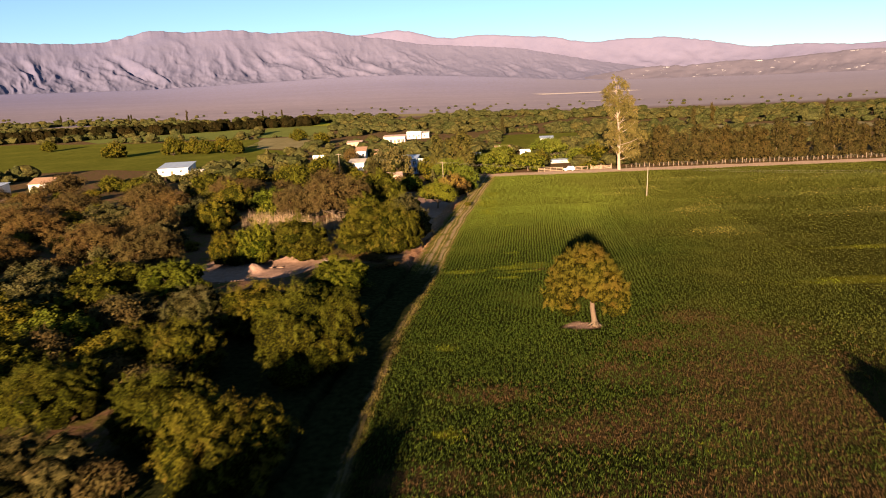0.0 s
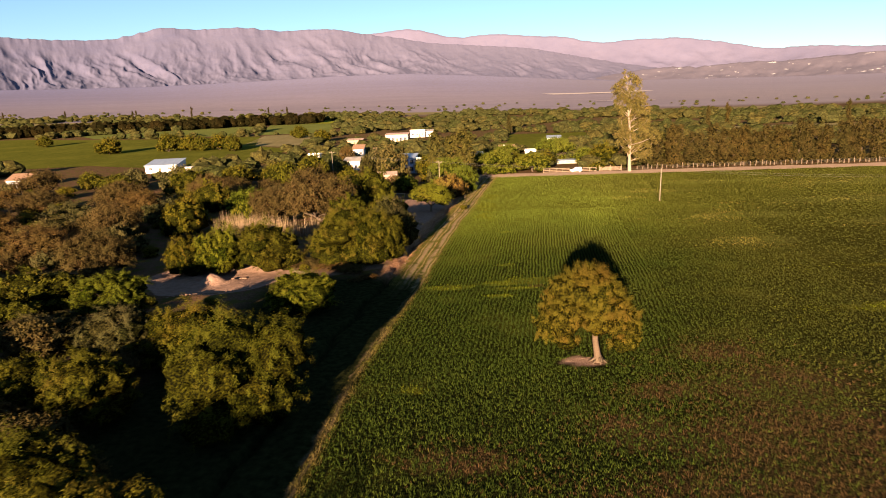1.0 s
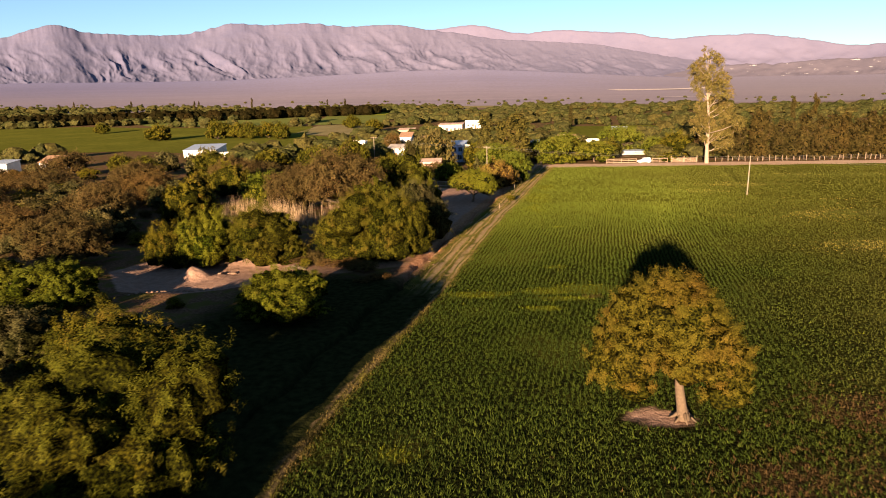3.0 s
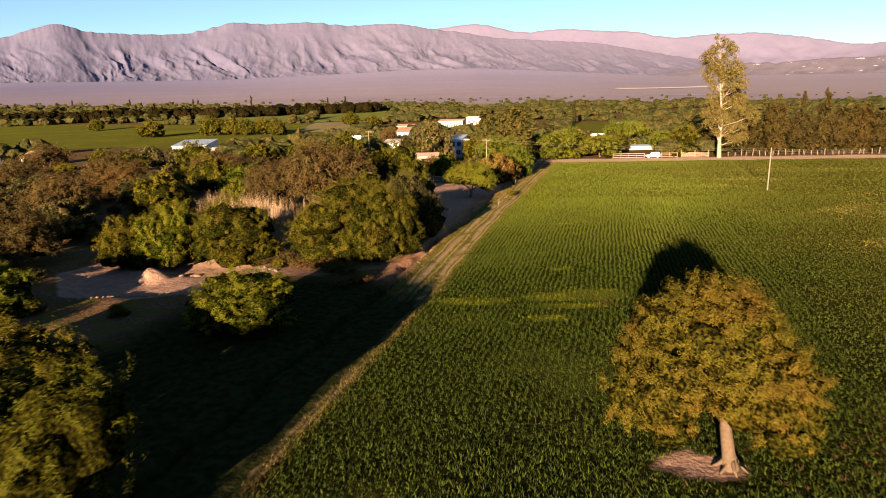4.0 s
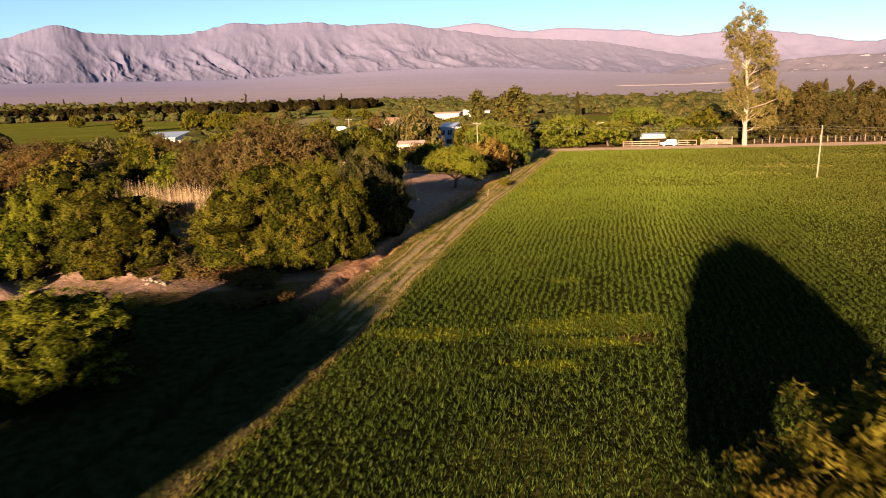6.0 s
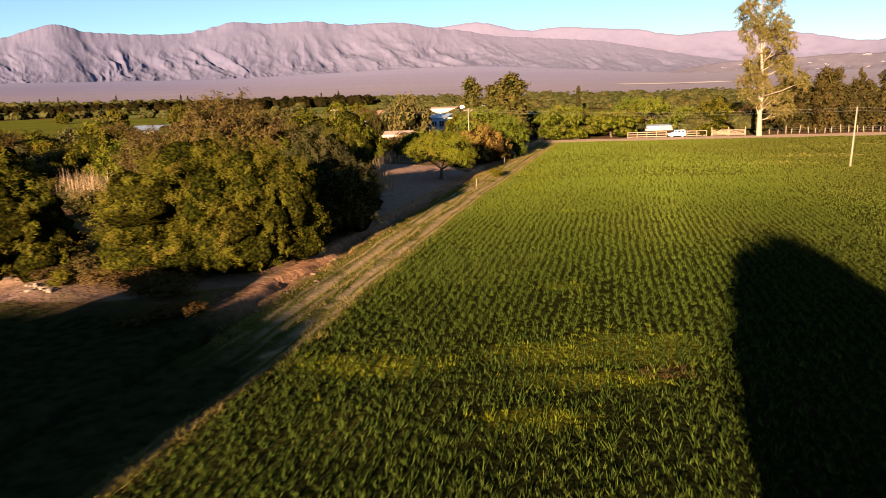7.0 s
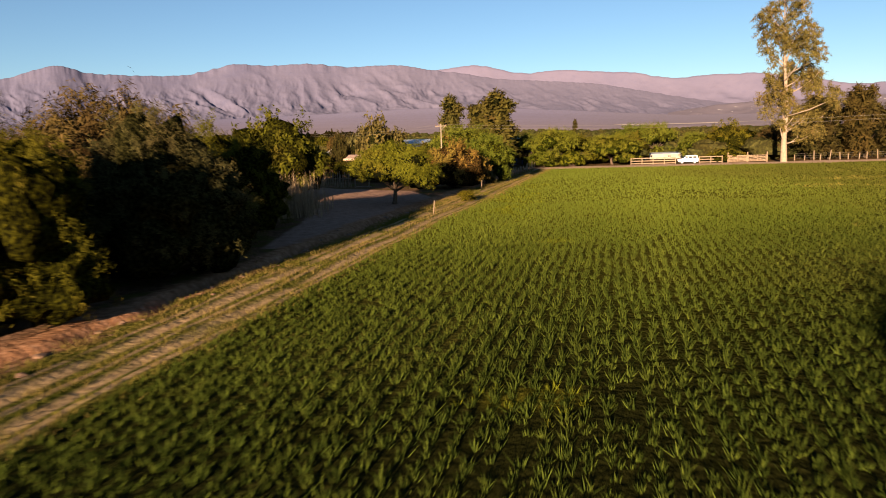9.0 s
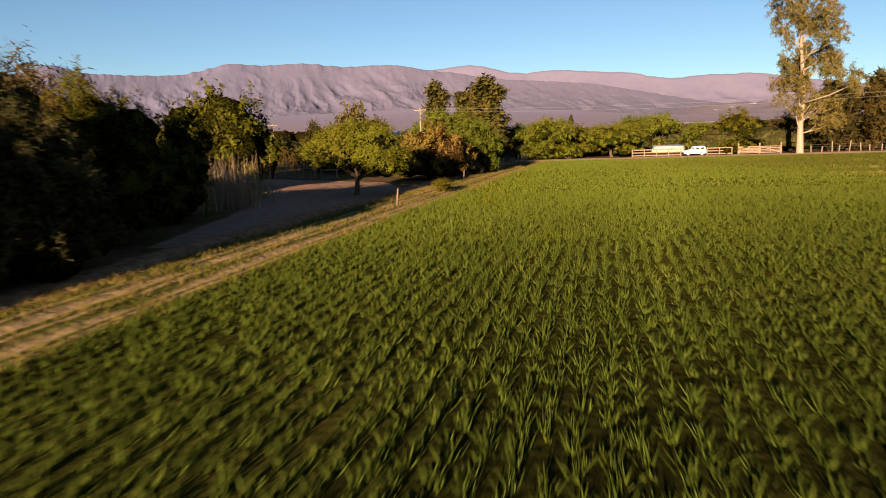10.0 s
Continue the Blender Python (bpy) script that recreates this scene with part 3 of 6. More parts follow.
def twig_cores(rng, lobes, size=0.74, fine=2):
    """Lumpy closed masses added to block light, one in each lobe: vertices and triangles."""
    bm = bmesh.new()
    for lobe in lobes:
        made = bmesh.ops.create_icosphere(bm, subdivisions=fine, radius=1.0)["verts"]
        ph = rng.uniform(0, 6.28, 3)
        for v in made:
            x, y, z = v.co
            k = size * (1 + 0.2 * math.sin(4 * x + ph[0]) * math.sin(5 * y + ph[1]) + 0.12 * math.sin(7 * z + ph[2]))
            if fine > 2:
                k *= 1 + 0.28 * noise.noise((x * 4 + ph[0], y * 4 + ph[1], z * 4 + ph[2]))
            v.co = Vector((lobe[0] + x * lobe[3] * k, lobe[1] + y * lobe[4] * k, max(lobe[2] + z * lobe[5] * k, 0.05)))
    bm.verts.index_update()
    verts = np.array([v.co[:] for v in bm.verts])
    tris = np.array([[v.index for v in f.verts] for f in bm.faces])
    bm.free()
    return verts, tris


def crown_mesh(name, rng, lobes, faces, leaf, core=0.74):
    """Leaf faces round closed inner masses, in one mesh."""
    if core <= 0:
        return quads_mesh(name, faces, leaf, 3)
    verts, tris = twig_cores(rng, lobes, core, 1 if len(faces) < 3000 else 2 if len(faces) < 20000 else 3)
    n, q = len(faces) * 3, len(faces)
    me = bpy.data.meshes.new(name)
    me.vertices.add(n + len(verts))
    me.vertices.foreach_set("co", np.concatenate([np.asarray(faces, np.float32).reshape(-1, 3), verts.astype(np.float32)]).ravel())
    me.loops.add(n + tris.size)
    me.loops.foreach_set("vertex_index", np.concatenate([np.arange(n), n + tris.ravel()]).astype(np.int32))
    me.polygons.add(q + len(tris))
    me.polygons.foreach_set("loop_start", np.concatenate([np.arange(0, n, 3), n + np.arange(0, tris.size, 3)]).astype(np.int32))
    me.materials.append(leaf)
    me.materials.append(MASS[leaf.name] if leaf.name in MASS else CROWN_DARK)
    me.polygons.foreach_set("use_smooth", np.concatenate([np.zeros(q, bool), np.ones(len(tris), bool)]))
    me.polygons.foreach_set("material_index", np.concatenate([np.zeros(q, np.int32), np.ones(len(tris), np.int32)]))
    me.update(calc_edges=True)
    return me


def limbs(rng, foot, fork, lobes, thick, curl=0.4, twigs=2):
    """A trunk from foot to fork, and a bent limb with twigs into each lobe."""
    out = []
    f, g = Vector(foot), Vector(fork)
    mid = (f + g) / 2 + Vector((rng.normal() * curl * 0.3, rng.normal() * curl * 0.3, 0))
    out.append(([f - Vector((0, 0, 0.3)), f + Vector((0, 0, 0.12)), f + (mid - f) * 0.35, mid, g], [thick * 1.7, thick * 1.35, thick * 1.05, thick * 0.92, thick * 0.8]))
    for lobe in lobes:
        c = Vector(lobe[:3])
        start = g + (f - g) * rng.uniform(0.0, 0.25)
        bend = start.lerp(c, 0.5) + Vector((rng.normal() * curl, rng.normal() * curl, -0.1 * lobe[5]))
        out.append(([start, bend, c, c + (c - bend) * 0.35], [thick * 0.62, thick * 0.42, thick * 0.22, thick * 0.08]))
        for _ in range(twigs):
            d = Vector(rng.normal(size=3)).normalized()
            d.z = abs(d.z) * 0.6
            end = c + Vector((d.x * lobe[3], d.y * lobe[4], d.z * lobe[5])) * 0.8
            out.append(([bend.lerp(c, rng.uniform(0.2, 0.9)), bend.lerp(end, 0.6) + Vector((0, 0, 0.1)), end], [thick * 0.22, thick * 0.13, thick * 0.04]))
    return out


def dome_lobes(rng, radius, height, stem, count=8, flat=0.6):
    """Lobes of a broad, uneven crown over a stem."""
    rise = height - stem
    lobes = [(rng.normal() * 0.1 * radius, rng.normal() * 0.1 * radius, stem + rise * 0.55, radius * 0.62, radius * 0.62, rise * 0.46)]
    for k in range(count):
        a = 2 * math.pi * (k + rng.uniform(-0.3, 0.3)) / count
        r = radius * rng.uniform(0.45, 0.68)
        size = radius * rng.uniform(0.30, 0.46)
        z = stem + rise * (rng.uniform(0.38, 0.62) if k % 2 else rng.uniform(0.14, 0.32))
        lobes.append((r * math.cos(a), r * math.sin(a), z, size, size, min(size * rng.uniform(0.65, 0.9), max(z * 1.05, 0.5))))
    return lobes


def tree_meshes(name, seed, radius, height, stem, leaves, length, width, leaf, bark=BARK, count=8, thick=None, spread=0.32, twigs=2, clump=9, droop=0.25, core=0.74, slim=0.34):
    rng = np.random.default_rng(seed)
    lobes = dome_lobes(rng, radius, height, stem, count)
    thick = thick or radius * 0.05
    crown = crown_mesh(name + "_crown", rng, lobes, leaf_faces(rng, lobes, leaves, length, width, spread, clump, droop=droop, shell=0.9, slim=slim), leaf, core)
    trunk = tubes_mesh(name + "_trunk", limbs(rng, (0, 0, 0), (rng.normal() * 0.2, rng.normal() * 0.2, stem * 0.9), lobes, thick, twigs=twigs), bark, 6)
    return trunk, crown


def set_tree(name, meshes, x, y, scale, label, group="", z=None, turn=None, category="tree", sink=0.05):
    trunk, crown = meshes
    s = scale if isinstance(scale, tuple) else (scale, scale, scale)
    ob = base(name, 0, 0, 0, 0, label, category, group)
    turn = (x * 37.7 + y * 11.3) % 360 if turn is None else turn
    ob.matrix_basis = pose(x, y, float(land(x, y)) - sink if z is None else z, 0, 0, turn) @ Matrix.Diagonal((*s, 1))
    child("trunk", trunk, ob)
    child("crown", crown, ob)
    return ob


KINDS = {
    # kind: leaf, crown label
    "green": (LEAF_GREEN, "round olive-green algarrobo tree among dry scrub"),
    "bright": (LEAF_BRIGHT, "fresh bright-green leafy tree among the scrub"),
    "brown": (LEAF_BROWN, "brown half-bare thorn tree with fine twigs"),
    "rust": (LEAF_RUST, "low rusty-orange leafed tree beside the track"),
    "pale": (LEAF_PALE, "grey-olive feathery tree leaning over the scrub"),
    "dome": (LEAF_DOME, "flat-domed bright-green tree behind the farm road"),
    "dark": (LEAF_DARK, "dark needle-leafed tall tree with ragged top"),
}
# three finenesses of each kind: 2 beside the camera's way, 1 in the scrub, 0 far off
SETS = {}
for k, kind in enumerate(q for q in KINDS if q != "dome"):
    leaf = KINDS[kind][0]
    thin, core, stem, twigs = (1.5, 0.5, 0.9, 4) if kind == "brown" else (1.0, 0.80, 0.3, 1)
    slim = 0.45 if kind == "brown" else 1.0
    for v in range(2):
        seed = 100 + 10 * k + v
        SETS[kind, 2, v] = tree_meshes("near_" + kind, seed, 6.0, 7.5, stem, int(32000 * thin), 0.25, 0.034 * slim, leaf, count=13 + v * 2, twigs=twigs, spread=0.42, clump=90, core=core * 0.92, slim=0.22)
        if kind in ("green", "pale"):
            SETS[kind, 3, v] = tree_meshes("close_" + kind, seed + 600, 6.0, 7.5, stem, 70000, 0.20, 0.024, leaf, count=16 + v * 2, twigs=2, spread=0.48, clump=120, droop=0.35, core=0.80, slim=0.18)
        SETS[kind, 1, v] = tree_meshes("scrub_" + kind, seed + 200, 6.0, 7.5, stem, int(10000 * thin * (1.5 if kind == "brown" else 1.0)), 0.44, 0.125 * slim, leaf, count=12 + v * 2, twigs=twigs, spread=0.46, clump=46, core=core)
        SETS[kind, 0, v] = tree_meshes("far_" + kind, seed + 400, 6.0, 7.5, stem, int(4200 * thin), 0.66, 0.20 * slim, leaf, count=9 + v * 2, twigs=1, spread=0.42, core=core)


def flat_dome(seed):
    """A wide flat-topped crown low over the ground, radius 6 and height 7.5."""
    rng = np.random.default_rng(seed)
    lobes = [(0, 0, 5.2, 4.9, 4.9, 2.2)]
    for k in range(9):
        a = 0.7 * k + rng.uniform(-0.2, 0.2)
        r, size = rng.uniform(3.2, 4.2), rng.uniform(1.6, 2.2)
        lobes.append((r * math.cos(a), r * math.sin(a), rng.uniform(3.7, 5.0), size, size, size * 0.62))
    for k in range(4):
        a = 1.6 * k + rng.uniform(-0.4, 0.4)
        lobes.append((4.0 * math.cos(a), 4.0 * math.sin(a), rng.uniform(1.3, 2.4), 1.6, 1.6, 1.2))
    crown = crown_mesh("dome_crown", rng, lobes, leaf_faces(rng, lobes, 14000, 0.36, 0.075, 0.4, 36, shell=0.93), LEAF_DOME, 0.82)
    return tubes_mesh("dome_trunk", limbs(rng, (0, 0, 0), (0.2, 0.1, 1.8), lobes[:10], 0.26, twigs=0), BARK, 6), crown


for v in range(2):
    for f in range(3):
        SETS["dome", f, v] = SETS["dome", 0, v] if f else flat_dome(930 + v)
# x, y, crown radius, height, kind, near mesh
TREES = [
    (-23.0, 85.0, 5.8, 7.0, "green", 1), (-15.0, 72.3, 6.2, 9.6, "green", 2), (-28.6, 72.8, 4.4, 6.4, "green", 1), (-31.6, 86.0, 4.8, 6.6, "pale", 1),
    (-42.3, 104.3, 5.2, 5.6, "bright", 1), (-54.0, 106.0, 6.0, 5.6, "green", 1), (-16.6, 103.6, 5.2, 5.6, "bright", 1),
    (-43.0, 90.0, 5.0, 4.6, "pale", 1), (-35.5, 74.0, 5.0, 5.0, "green", 1), (-37.0, 61.5, 5.5, 6.5, "green", 1),
    (-24.5, 57.5, 5.5, 6.5, "green", 1), (-17.3, 50.0, 5.5, 7.4, "green", 1), (-31.0, 47.0, 5.5, 6.5, "pale", 1),
    (-35.0, 127.0, 4.8, 8.2, "bright", 1), (-27.0, 127.5, 6.2, 8.4, "green", 1), (-40.5, 127.0, 4.5, 6.5, "green", 1),
    (-14.0, 131.3, 7.8, 9.2, "green", 2), (-9.6, 129.6, 5.0, 8.8, "green", 2), (-7.6, 142.0, 5.1, 9.0, "pale", 2),
    (-17.0, 146.0, 5.5, 7.0, "green", 1), (-9.8, 152.0, 5.0, 8.4, "green", 1), (-11.0, 160.5, 4.2, 6.2, "green", 1),
    (-27.0, 170.0, 9.0, 11.9, "brown", 1), (-37.0, 168.0, 6.0, 8.0, "brown", 1), (-20.0, 168.0, 4.6, 6.6, "green", 1),
    (-46.0, 178.0, 5.6, 7.2, "bright", 1), (-43.0, 165.5, 3.2, 5.5, "bright", 0), (-53.5, 158.0, 5.2, 8.2, "green", 1), (-64.0, 146.0, 6.5, 8.8, "brown", 1),
    (-66.0, 107.0, 6.0, 5.4, "pale", 1), (-75.0, 147.0, 7.0, 6.0, "pale", 1), (-91.0, 151.0, 7.0, 6.5, "brown", 1),
    (-16.6, 186.0, 6.0, 10.2, "green", 1), (-57.0, 187.0, 5.5, 8.0, "green", 0), (-73.0, 214.0, 6.0, 8.0, "green", 0), (-83.0, 228.0, 6.0, 7.4, "pale", 0), (-65.0, 205.0, 5.5, 7.6, "brown", 0), (-70.0, 134.0, 6.5, 6.5, "brown", 1), (-54.5, 124.0, 6.0, 7.6, "brown", 1),
    (2.0, 202.0, 5.0, 6.6, "rust", 1), (6.5, 213.5, 4.4, 7.2, "dome", 1), (2.2, 224.0, 6.2, 8.8, "dome", 1), (-41.0, 300.0, 4.0, 8.5, "brown", 0), (-10.5, 214.0, 3.8, 5.0, "bright", 0), (-3.0, 235.0, 5.0, 7.0, "green", 0),
    (18.8, 256.0, 5.7, 7.9, "dome", 1), (30.9, 257.0, 6.8, 6.3, "dome", 1), (12.5, 262.0, 5.0, 7.0, "dome", 0), (24.8, 265.0, 5.0, 6.6, "green", 0), (36.5, 270.0, 4.6, 6.4, "green", 0), (22.0, 252.2, 2.9, 3.5, "bright", 0), (15.8, 252.5, 3.0, 3.2, "bright", 0), (42.0, 300.0, 6.0, 8.5, "dome", 0), (25.5, 304.0, 5.0, 6.6, "dome", 0), (47.5, 312.0, 5.5, 8.0, "dome", 0),
    (57.6, 268.0, 5.8, 8.5, "green", 0), (52.5, 253.0, 3.3, 3.0, "green", 0), (45.5, 288.0, 5.6, 8.7, "dome", 0), (52.0, 275.0, 4.0, 6.2, "dome", 0), (65.5, 262.0, 4.2, 7.2, "brown", 0),
    (-20.5, 259.0, 3.2, 5.5, "green", 0), (-7.0, 259.0, 4.0, 7.0, "green", 0), (-0.4, 228.0, 5.0, 8.0, "pale", 0), (-17.5, 248.0, 6.0, 11.2, "pale", 0), (-25.5, 246.0, 2.6, 8.5, "dark", 0),
    (-30.0, 236.0, 5.0, 5.0, "green", 0), (-47.0, 258.0, 6.0, 9.0, "green", 0), (-39.0, 309.0, 4.0, 4.4, "green", 0), (-58.0, 308.0, 4.0, 4.0, "pale", 0), (-37.5, 274.0, 3.0, 3.0, "green", 0),
    (-50.0, 232.0, 6.0, 8.0, "green", 0), (-25.0, 262.0, 5.0, 9.5, "pale", 0), (-62.0, 205.0, 6.0, 6.4, "brown", 0),
    (-78.0, 222.0, 7.0, 6.5, "pale", 0), (-104.0, 231.0, 6.0, 5.5, "green", 0), (-122.0, 250.0, 5.0, 6.0, "green", 0),
    (-134.0, 240.0, 8.0, 7.5, "brown", 0), (-85.0, 196.0, 7.5, 7.0, "brown", 0), (-100.0, 185.0, 7.5, 6.5, "brown", 0),
    # out of sight behind the start, but their shade lies on the verge
    (-17.2, 33.5, 5.0, 8.0, "green", 0), (36.6, 38.5, 2.8, 6.0, "green", 0), (-20.0, 26.0, 5.0, 7.4, "green", 0), (-13.0, 20.0, 5.0, 7.6, "green", 0), (-22.0, 12.0, 5.0, 7.6, "green", 0),
    (-48.0, 70.0, 6.0, 6.0, "green", 0), (-58.0, 84.0, 6.5, 6.0, "green", 0), (-47.0, 80.0, 5.0, 5.5, "bright", 0), (-46.0, 58.0, 6.0, 6.0, "green", 0), (-70.0, 92.0, 6.0, 6.0, "green", 0),
    (-80.0, 108.0, 6.5, 5.8, "pale", 0), (-82.0, 124.0, 6.5, 6.0, "brown", 0), (-95.0, 132.0, 6.5, 6.5, "green", 0), (-52.0, 96.0, 4.5, 4.4, "green", 0), (-60.0, 97.0, 5.0, 5.5, "pale", 0),
    (-58.0, 139.0, 5.0, 5.6, "pale", 0), (-60.0, 168.0, 6.0, 6.4, "pale", 0), (-72.0, 176.0, 6.5, 7.0, "brown", 0),
    (-84.0, 168.0, 6.5, 5.8, "pale", 0), (-106.0, 164.0, 7.0, 6.5, "brown", 0), (-58.0, 252.0, 5.5, 7.0, "green", 0), (-92.0, 250.0, 6.0, 6.5, "green", 0), (-70.0, 246.0, 6.0, 7.0, "green", 0), (-108.0, 252.0, 5.0, 6.5, "pale", 0),
]
for k, (x, y, r, h, kind, close) in enumerate(TREES):
    fine = 3 if close == 2 else 2 if close and x > -45 and y < 165 else 1 if y < 215 or (8 < x < 66 and y < 285) else 0
    meshes = SETS[kind, fine, k % 2]
    set_tree("tree", meshes, x, y, (r / 6.0, r / 6.0, h / 7.5), KINDS[kind][1], "trees of the scrub")

# flat-crowned tree on its own bare ground by the track
shade_rng = np.random.default_rng(77)
umbrella = [(-1.4, 0.3, 4.2, 2.4, 2.4, 1.6), (1.5, -0.4, 4.3, 2.4, 2.4, 1.7), (0.3, 1.2, 4.9, 2.2, 2.2, 1.3), (-2.9, -0.4, 3.7, 1.5, 1.5, 1.0), (3.4, 0.2, 2.9, 1.5, 1.6, 1.2), (-0.9, -1.9, 3.5, 1.8, 1.5, 1.1), (1.6, -1.8, 3.2, 1.8, 1.5, 1.2), (-2.0, -1.6, 3.3, 1.2, 1.2, 0.8), (2.8, -1.2, 2.4, 1.3, 1.3, 0.9)]
set_tree("tree", (tubes_mesh("umbrella_trunk", limbs(shade_rng, (0, 0, 0), (0.15, 0, 1.7), umbrella[:5], 0.22, twigs=0), BARK), crown_mesh("umbrella_crown", shade_rng, umbrella, leaf_faces(shade_rng, umbrella, 34000, 0.27, 0.042, 0.42, 60), LEAF_FRESH, 0.76)), -2.1, 180.2, (1.08, 1.05, 1.05), "flat-crowned green tree with a dark trunk on bare ground", turn=0)

# the lone tree in the crop
lone_rng = np.random.default_rng(5)
lone_lobes = [(-1.0, 0, 6.1, 3.2, 3.1, 2.6), (-1.0, 0.1, 7.9, 2.7, 2.5, 1.6), (-0.6, 0.8, 4.9, 2.6, 2.0, 1.3)]
for count, ring, level, size, tall, start in ((6, 2.2, 7.1, 1.6, 1.3, 0.2), (7, 2.9, 6.0, 1.9, 1.5, 0.5), (8, 3.7, 4.5, 1.8, 1.45, 0.1)):
    for k in range(count):
        a = start + 2 * math.pi * k / count + lone_rng.uniform(-0.15, 0.15)
        g = size * lone_rng.uniform(0.85, 1.12)
        open_front = 0.45 if math.sin(a) < -0.3 and level < 5 else 0.0
        lone_lobes.append((ring * math.cos(a) - 1.25, ring * math.sin(a), level + open_front + lone_rng.uniform(-0.3, 0.3), g, g, tall * lone_rng.uniform(0.85, 1.1)))
lone_lobes += [(-5.0, 0.3, 3.3, 1.5, 1.6, 1.1), (-3.6, -1.0, 3.2, 1.3, 1.2, 0.9), (2.9, -0.2, 3.1, 1.7, 1.7, 1.3), (2.2, 1.6, 3.1, 1.5, 1.5, 1.1), (3.6, 0.6, 2.7, 1.1, 1.1, 0.8), (-3.2, 2.4, 3.2, 1.6, 1.5, 1.1), (2.6, -1.2, 2.2, 1.5, 1.4, 1.0), (3.5, -0.4, 1.9, 1.0, 1.0, 0.7), (-3.3, -1.4, 2.5, 1.3, 1.2, 0.8)]
lone_trunk = limbs(lone_rng, (0.25, 0, 0), (-0.1, 0.1, 4.3), [q for q in lone_lobes if q[2] > 5.3], 0.34, twigs=0)
for k in range(7):
    a = k * 0.9 + 0.3
    lone_trunk.append(([(0.25 + 0.25 * math.cos(a), 0.25 * math.sin(a), 0.5), (0.25 + 0.6 * math.cos(a), 0.6 * math.sin(a), 0.16), (0.25 + 0.95 * math.cos(a), 0.95 * math.sin(a), 0.0)], [0.13, 0.10, 0.04]))
set_tree("lone_tree", (tubes_mesh("lone_trunk", lone_trunk, plain("sunlit_bark", (0.088, 0.060, 0.038), 0.95, 0.35, 5), 9), crown_mesh("lone_crown", lone_rng, lone_lobes, leaf_faces(lone_rng, lone_lobes, 170000, 0.15, 0.026, 0.27, 130, shell=0.95, droop=0.1), LEAF_LONE, 0.78)), 18.3, 82.9, (0.97, 0.97, 1.06), "single broad algarrobo tree standing in the green crop", turn=0, sink=0.0)

# tall eucalyptus at the far side of the field
euc_rng = np.random.default_rng(9)
euc_lobes = []
for z, dx, r in ((31.5, -1.2, 1.5), (29.5, 0.6, 2.2), (29.0, -2.6, 2.0), (27, 1.6, 2.4), (26.5, -3.0, 2.6), (25.5, -0.4, 2.6), (23.5, 2.6, 2.4), (23, -4.2, 2.4), (22.5, -0.5, 2.6), (21, 3.6, 2.3), (20.5, -3.4, 2.2), (19.5, 0.8, 2.7), (18, 3.8, 2.6), (17, -2.4, 2.2), (16.5, 1.4, 2.6), (14.5, 3.4, 2.8),
                 (13, 0.6, 2.6), (24.5, -1.5, 2.2), (21.5, 1.2, 2.2), (18, -0.6, 2.2), (15, -0.2, 2.4), (11.5, -0.6, 2.4), (12, 5.2, 2.8), (10.8, 2.2, 2.8), (10.5, 7.4, 2.4), (9.0, 0.6, 1.6), (10.0, -2.6, 1.7), (7.5, -1.0, 1.4), (13.5, -2.8, 2.0), (8.8, 4.6, 2.8), (7.4, 7.6, 2.2), (6.6, 2.2, 2.4), (6.0, 5.4, 2.2)):
    depth = euc_rng.normal() * 1.8
    for k in range(3):
        g = r * euc_rng.uniform(0.46, 0.70)
        euc_lobes.append((dx * 1.05 + euc_rng.normal() * r * 0.42, depth + euc_rng.normal() * r * 0.42, z + euc_rng.normal() * r * 0.45, g, g, g * 1.25))
euc_wood = [([(0, 0, -0.3), (0, 0, 0.3), (-0.1, 0.1, 5), (0.1, 0, 11), (-0.5, 0.2, 18), (-0.9, 0, 25), (-1.2, 0, 31)], [0.85, 0.64, 0.48, 0.38, 0.28, 0.16, 0.05])]
for lobe in euc_lobes[::3]:
    z0 = max(3.5, lobe[2] - euc_rng.uniform(2.5, 5.0))
    s0 = Vector((-0.03 * z0, 0, z0))
    c = Vector(lobe[:3])
    euc_wood.append(([s0, s0.lerp(c, 0.5) + Vector((0, 0, -0.3)), c, c + Vector((euc_rng.normal() * 0.8, euc_rng.normal() * 0.8, 1.4))], [0.13, 0.09, 0.06, 0.02]))
set_tree("eucalyptus_tree", (tubes_mesh("eucalyptus_trunk", euc_wood, BARK_PALE, 9), crown_mesh("eucalyptus_crown", euc_rng, euc_lobes, leaf_faces(euc_rng, euc_lobes, 56000, 0.42, 0.07, 0.42, 34, low=-0.9, droop=0.9), LEAF_EUCALYPT, 0.0)), 62.2, 246.8, 1.0, "very tall pale-trunked eucalyptus with drooping open foliage", turn=0)


